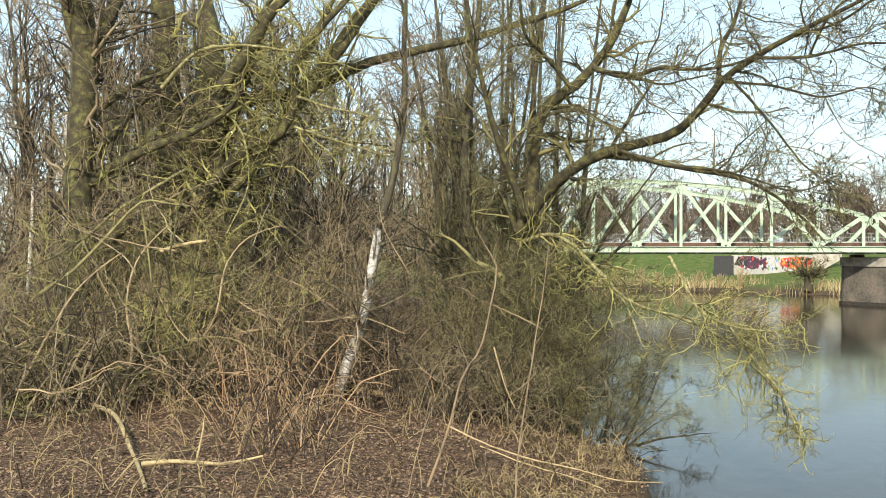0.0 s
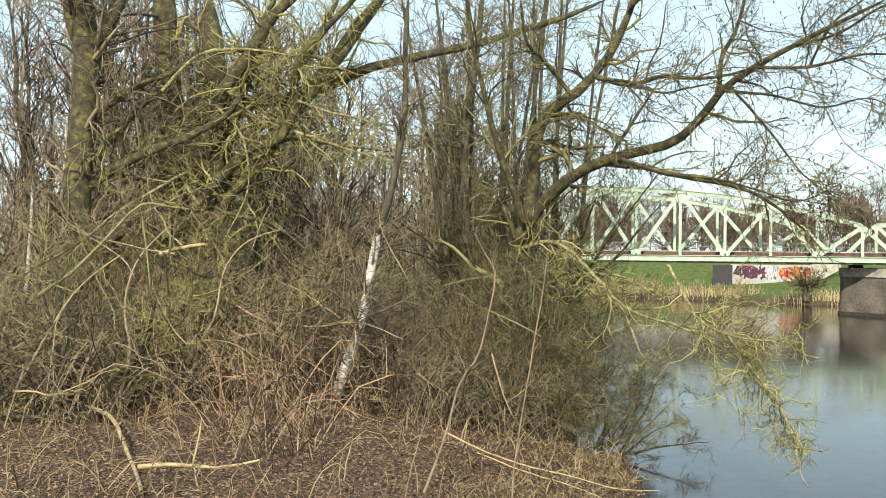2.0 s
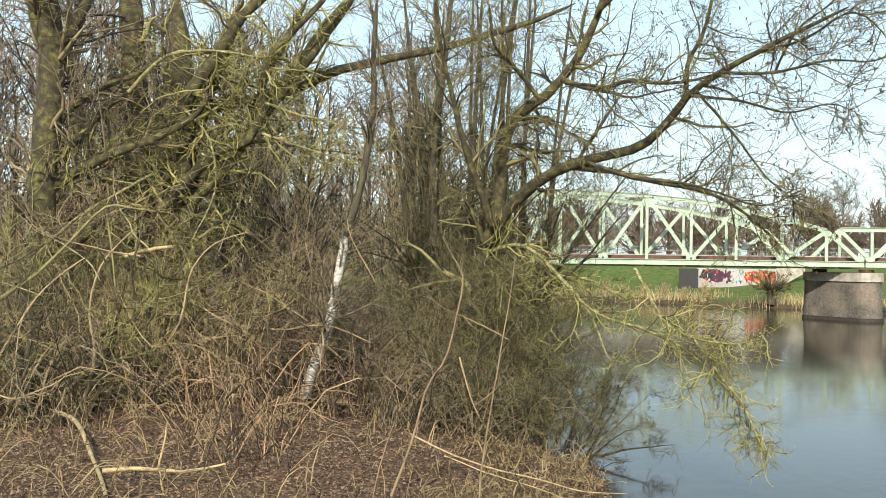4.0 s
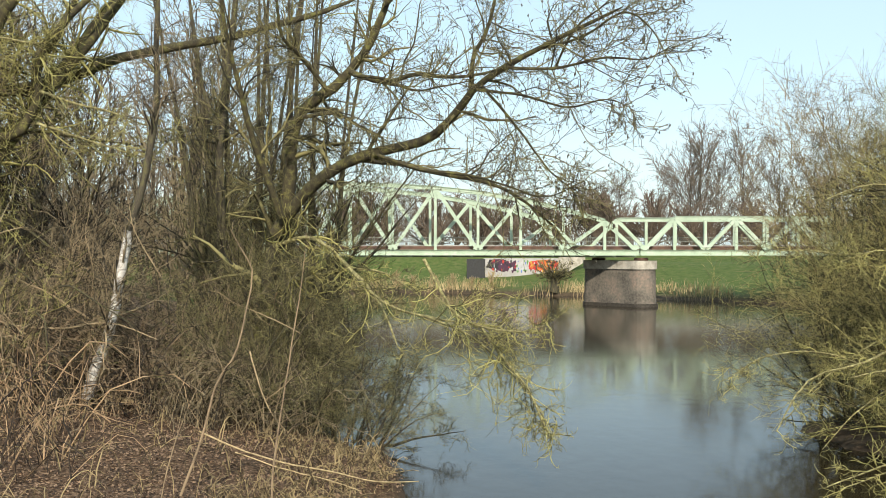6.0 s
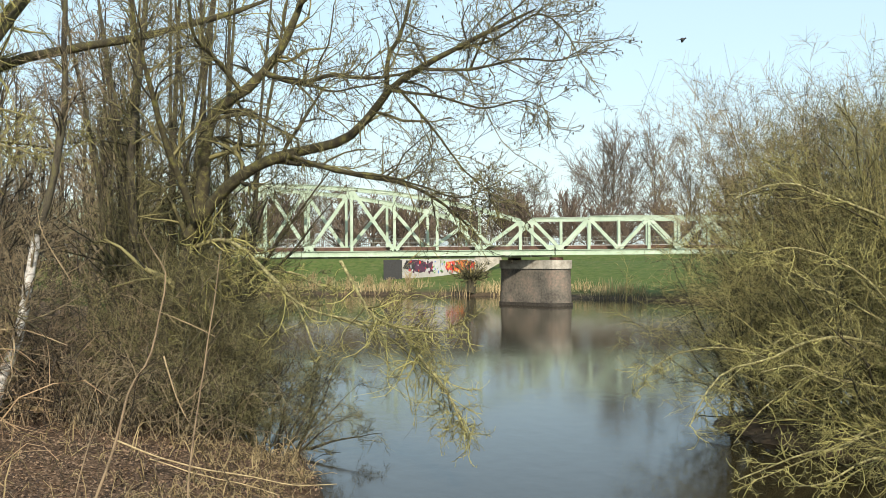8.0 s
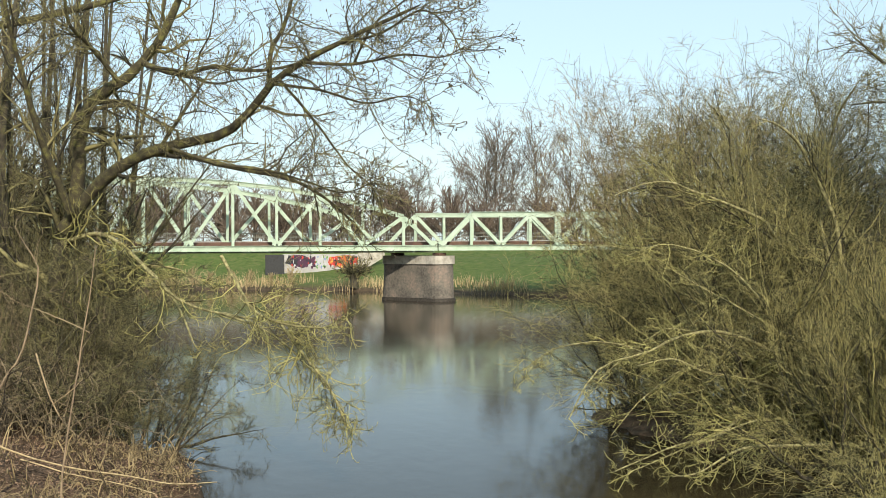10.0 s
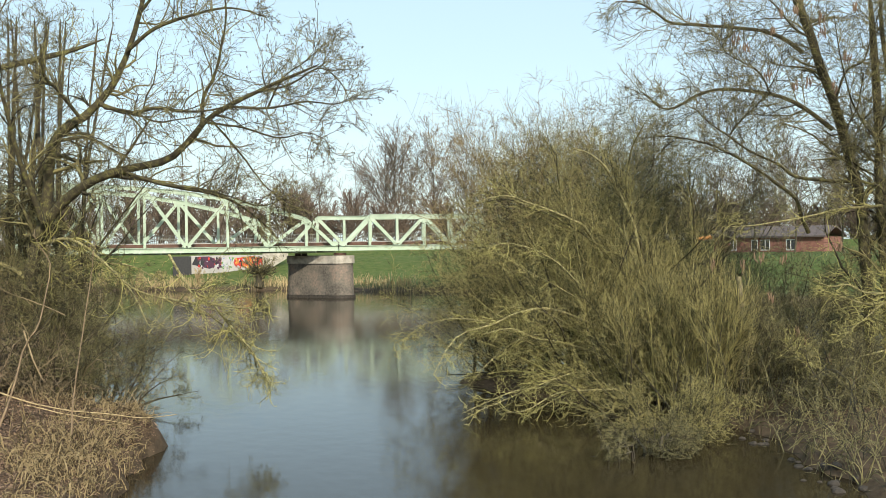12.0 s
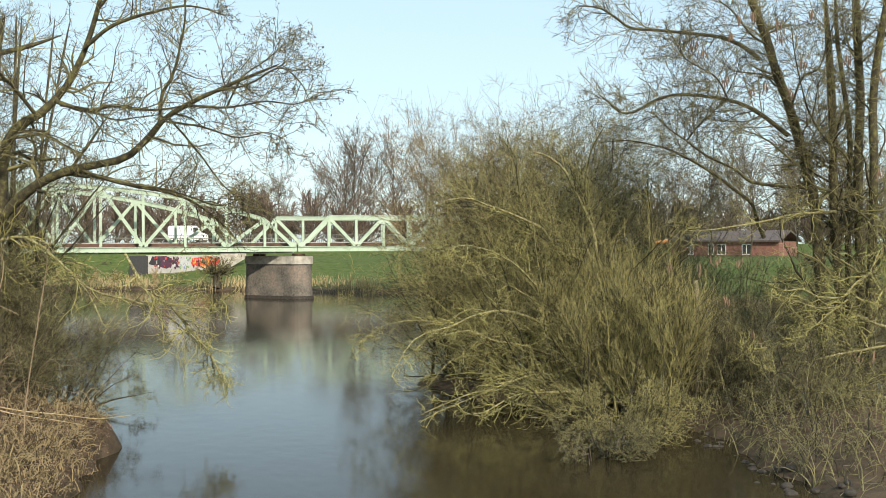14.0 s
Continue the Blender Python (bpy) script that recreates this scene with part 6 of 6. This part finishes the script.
# ---- retaining wall with sprayed paint, house ----
def painted_wall():
    y = 140.0
    k = y / 2012.0
    root = thing("retaining_wall", (0, y, 0), "concrete retaining wall covered in bright sprayed paint", "wall")
    at = lambda px: (px - 784) * k
    zz = lambda py: EYE - (py - 441) * k
    part("wall", box(bmesh.new(), at(806), 0, 1.6, at(955), 0.35, zz(456), bevel=0.03), concrete, root)
    bm = bmesh.new()
    vs = [bm.verts.new((at(a), q, zz(c))) for q in (-0.25, 0.3) for a, c in ((938, 490), (985, 462), (985, 452), (938, 452))]
    for f in ((0, 1, 2, 3), (7, 6, 5, 4), (0, 4, 5, 1), (1, 5, 6, 2), (2, 6, 7, 3), (3, 7, 4, 0)):
        bm.faces.new([vs[i] for i in f])
    part("wing_wall", bm, cap_stone, root, "pale sloping wing wall")
    colours = {"violet": (0.07, 0.02, 0.05), "white": (0.5, 0.5, 0.5), "blue": (0.1, 0.2, 0.5), "orange": (0.6, 0.15, 0.03), "red": (0.55, 0.04, 0.03), "yellow": (0.6, 0.38, 0.06), "green": (0.12, 0.3, 0.08), "black": (0.02, 0.02, 0.025)}
    paint = {c: material(c + " spray paint", tuple(v * 0.7 for v in rgb), rgb, 2, 0.7, 0.0) for c, rgb in colours.items()}
    g = np.random.default_rng(33)

    def patch(px, py, w, h, c, n):
        bm = bmesh.new()
        pts = []
        for i in range(9):
            a = i * 2 * math.pi / 9
            r = 0.7 + 0.5 * g.random()
            pts.append((at(px + w * math.cos(a) * r), zz(py + h * math.sin(a) * r)))
        lo = [bm.verts.new((x, -0.004 - 0.004 * n, z)) for x, z in pts]
        hi = [bm.verts.new((x, 0.0, z)) for x, z in pts]
        bm.faces.new(lo)
        for i in range(9):
            bm.faces.new([lo[i], hi[i], hi[(i + 1) % 9], lo[(i + 1) % 9]])
        part("paint_patch", bm, paint[c], root)

    n = 1
    # broad violet and black patches: dark paint plus the shade on the wall's left end
    for px, py, w, h, c in ((836, 468, 26, 11, "violet"), (916, 470, 32, 11, "orange"), (824, 468, 13, 10, "black"), (842, 468, 11, 8, "violet"), (858, 470, 9, 8, "violet"), (872, 471, 9, 8, "white"), (896, 469, 12, 9, "red"), (912, 470, 13, 8, "orange"), (929, 469, 12, 9, "red"), (944, 466, 8, 8, "orange")):
        patch(px, py, w, h, c, n)
        n += 1
    for i in range(150):
        px = 818 + 134 * g.random()
        c = ("violet", "white", "black", "red", "violet")[i % 5] if px < 864 else ("white", "blue", "green", "white")[i % 4] if px < 884 else ("yellow", "yellow", "orange", "black", "red", "white")[i % 6]
        patch(px, 460 + 19 * g.random(), 0.7 + 1.7 * g.random(), 1.0 + 3.0 * g.random(), c, n % 12 + 9)
        n += 1
    # solid black block in place of the shaded hollow of the underpass
    part("opening_shade", box(bmesh.new(), at(776), -0.4, 1.2, at(809), 0.3, zz(457), bevel=0.02), rubber, root, "underpass mouth, its shade a solid black block")


painted_wall()


def house():
    a, b = HOUSE
    c = Vector((a + b) / 2)
    w = (Vector(b) - Vector(a)).length
    ang = math.degrees(math.atan2(b[1] - a[1], b[0] - a[0]))
    base = ground_at(c.x, c.y)
    root = thing("brick_house", (c.x, c.y, base), "low red brick house with white windows and dark roof", "house")
    root.rotation_euler = (0, 0, radians(ang))
    hgt = c.z - base
    h2 = w / 2
    part("wall", box(bmesh.new(), -h2, 0, -0.3, h2, 7, hgt), brick_red, root)
    bm = bmesh.new()
    prof = ((-0.5, hgt - 0.05), (3.5, hgt + 1.3), (7.5, hgt - 0.05), (7.5, hgt + 0.15), (3.5, hgt + 1.5), (-0.5, hgt + 0.15))
    ends = [[bm.verts.new((x, y, z)) for y, z in prof] for x in (-h2 - 0.4, h2 + 0.4)]
    bm.faces.new(ends[0])
    bm.faces.new(list(reversed(ends[1])))
    for i in range(6):
        bm.faces.new([ends[0][i], ends[1][i], ends[1][(i + 1) % 6], ends[0][(i + 1) % 6]])
    bmesh.ops.recalc_face_normals(bm, faces=bm.faces)
    part("roof", bm, roof_dark, root)
    for x, ww in ((-5.2, 0.9), (-2.2, 0.9), (-0.9, 1.3), (2.6, 1.3)):
        win = part("window", box(bmesh.new(), x, -0.06, hgt - 1.75, x + ww, 0.02, hgt - 0.3, bevel=0.02), white_paint, root)
        for q in (0, 1):
            x0 = x + 0.1 + q * (ww / 2 - 0.03)
            part("pane", box(bmesh.new(), x0, -0.075, hgt - 1.62, x0 + ww / 2 - 0.17, -0.062, hgt - 0.42), glass_dark, win)


HOUSE = path((-28.00, 0.15, 152.4), (-33.39, 0.12, 146.7))
house()
PODS = [(-34.65, 12.56, 25.6), (-35.16, 12.02, 25.7), (-36.71, 12.92, 25.8), (-37.22, 13.88, 25.8), (-38.23, 13.97, 25.8), (-39.73, 12.68, 25.9), (-39.56, 13.36, 25.9), (-36.53, 10.22, 25.7), (-38.05, 9.61, 25.8), (-38.89, 9.73, 25.9), (-40.37, 9.30, 26.0), (-41.03, 10.92, 26.0), (-41.69, 13.81, 26.0), (-43.59, 11.04, 26.2), (-33.02, -1.18, 25.6), (-34.94, -1.36, 25.7), (-35.80, -1.00, 25.7), (-36.48, -3.30, 25.7), (-37.99, -5.55, 25.8), (-38.49, -5.88, 25.9), (-39.92, -7.04, 25.9), (-40.14, -8.90, 26.0), (-40.63, -8.87, 26.0), (-41.12, -8.17, 26.0), (-39.47, -11.46, 25.9), (-40.13, -12.58, 26.0), (-39.13, -12.99, 25.9), (-44.16, -6.69, 26.2), (-44.94, -6.48, 26.3), (-44.29, -12.89, 26.2), (-44.76, -13.00, 26.3), (-42.57, -9.43, 26.1), (-40.50, -0.30, 26.0), (-37.27, -1.00, 25.8), (-45.46, 9.91, 26.3), (-45.28, 4.34, 26.3)]
seed_pods()


# ---- the van and the bird ----
def van():
    root = thing("delivery_van", (0, 0, 0), "white delivery van driving along the road", "van")
    prof = [(-2.7, 0.35), (-2.7, 2.15), (-2.5, 2.35), (1.1, 2.35), (1.35, 2.25), (2.0, 1.35), (2.7, 1.1), (2.8, 0.9), (2.8, 0.35)]
    bm = bmesh.new()
    sides = [[bm.verts.new((x, y, z)) for x, z in prof] for y in (-0.95, 0.95)]
    bm.faces.new(sides[0])
    bm.faces.new(list(reversed(sides[1])))
    n = len(prof)
    for i in range(n):
        bm.faces.new([sides[0][i], sides[1][i], sides[1][(i + 1) % n], sides[0][(i + 1) % n]])
    bmesh.ops.recalc_face_normals(bm, faces=bm.faces)
    bmesh.ops.bevel(bm, geom=list(bm.edges), offset=0.05, segments=2, affect="EDGES")
    part("body", bm, white_paint, root)
    for y in (-0.965, 0.945):
        bm = bmesh.new()
        vs = [bm.verts.new((x, y + q, z)) for q in (0, 0.02) for x, z in ((0.75, 1.4), (1.75, 1.4), (1.3, 2.1), (0.75, 2.1))]
        for f in ((0, 1, 2, 3), (7, 6, 5, 4), (0, 4, 5, 1), (1, 5, 6, 2), (2, 6, 7, 3), (3, 7, 4, 0)):
            bm.faces.new([vs[i] for i in f])
        part("side_window", bm, glass_dark, root)
    wheels = []
    for x in (-1.75, 1.8):
        for y in (-0.85, 0.85):
            bm = bmesh.new()
            bmesh.ops.create_cone(bm, cap_ends=True, segments=18, radius1=0.34, radius2=0.34, depth=0.24)
            bmesh.ops.rotate(bm, cent=(0, 0, 0), matrix=Matrix.Rotation(math.pi / 2, 3, "X"), verts=bm.verts)
            wh = part("wheel", bm, rubber, root)
            bm = bmesh.new()
            bmesh.ops.create_cone(bm, cap_ends=True, segments=14, radius1=0.2, radius2=0.2, depth=0.26)
            bmesh.ops.rotate(bm, cent=(0, 0, 0), matrix=Matrix.Rotation(math.pi / 2, 3, "X"), verts=bm.verts)
            part("rim", bm, steel_rail, wh)
            wheels.append((wh, x, y))
    return root, wheels


def bird():
    root = thing("crow", (0, 0, 30), "black crow flying with beating wings", "bird")
    bm = bmesh.new()
    bmesh.ops.create_uvsphere(bm, u_segments=12, v_segments=8, radius=0.1)
    for v in bm.verts:
        v.co.x *= 2.2
        if v.co.x < -0.1:
            v.co.z *= 0.5
    part("body", bm, feather, root, smooth=True)
    bm = bmesh.new()
    bmesh.ops.create_uvsphere(bm, u_segments=10, v_segments=6, radius=0.06)
    bmesh.ops.translate(bm, vec=(0.24, 0, 0.03), verts=bm.verts)
    part("head", bm, feather, root, smooth=True)
    bm = bmesh.new()
    vs = [bm.verts.new(p) for p in ((-0.15, 0.03, 0.01), (-0.42, 0.09, 0), (-0.44, -0.09, 0), (-0.15, -0.03, 0.01), (-0.15, 0.03, -0.02), (-0.42, 0.09, -0.015), (-0.44, -0.09, -0.015), (-0.15, -0.03, -0.02))]
    for f in ((0, 1, 2, 3), (7, 6, 5, 4), (0, 4, 5, 1), (1, 5, 6, 2), (2, 6, 7, 3), (3, 7, 4, 0)):
        bm.faces.new([vs[i] for i in f])
    part("tail", bm, feather, root)
    wings = []
    for s in (-1, 1):
        bm = bmesh.new()
        pts = ((0.13, 0.04), (0.15, 0.25), (0.05, 0.45), (-0.05, 0.44), (-0.1, 0.25), (-0.1, 0.04))
        lo = [bm.verts.new((x, y * s, -0.008)) for x, y in pts]
        hi = [bm.verts.new((x, y * s, 0.008)) for x, y in pts]
        bm.faces.new(lo)
        bm.faces.new(list(reversed(hi)))
        for i in range(6):
            bm.faces.new([lo[i], hi[i], hi[(i + 1) % 6], lo[(i + 1) % 6]])
        bmesh.ops.recalc_face_normals(bm, faces=bm.faces)
        wings.append((part("wing", bm, feather, root), s))
    return root, wings


VAN, WHEELS = van()
CROW, WINGS = bird()


def motions():
    """The van crosses the road bridge at 16 m/s; the crow flies past and up."""
    speed, end = 16.0, 7.5
    walk(VAN, [(t, pose(end - speed * (14 - t), RY - 1.0, ROADZ + 0.03)) for t in (0.0, 7.0, 14.0)])
    turn = math.degrees(speed / 0.34)
    for wh, x, y in WHEELS:
        walk(wh, [(k * 0.03, pose(x, y, 0.34, 0, turn * k * 0.03, 0)) for k in range(467)])
    way = []
    for t, b, e, d in ((0.0, 22.0, 7.4, 112), (3.6, 5.4, 8.4, 116), (7.2, -11.17, 9.5, 120), (7.7, -13.45, 9.7, 120), (8.6, -17.0, 12.0, 122), (10.0, -19.0, 17.0, 126), (14.0, -26.0, 32.0, 150)):
        p = spot(b, e, d * 0.7)
        way.append((t, pose(p.x, p.y, p.z, 0, -8, -14 if t < 8 else 20)))
    walk(CROW, way)
    for wing, s in WINGS:
        walk(wing, [(k * 0.1, pose(0, 0, 0, s * (38 if k % 2 else -22), 0, 0)) for k in range(141)])


motions()
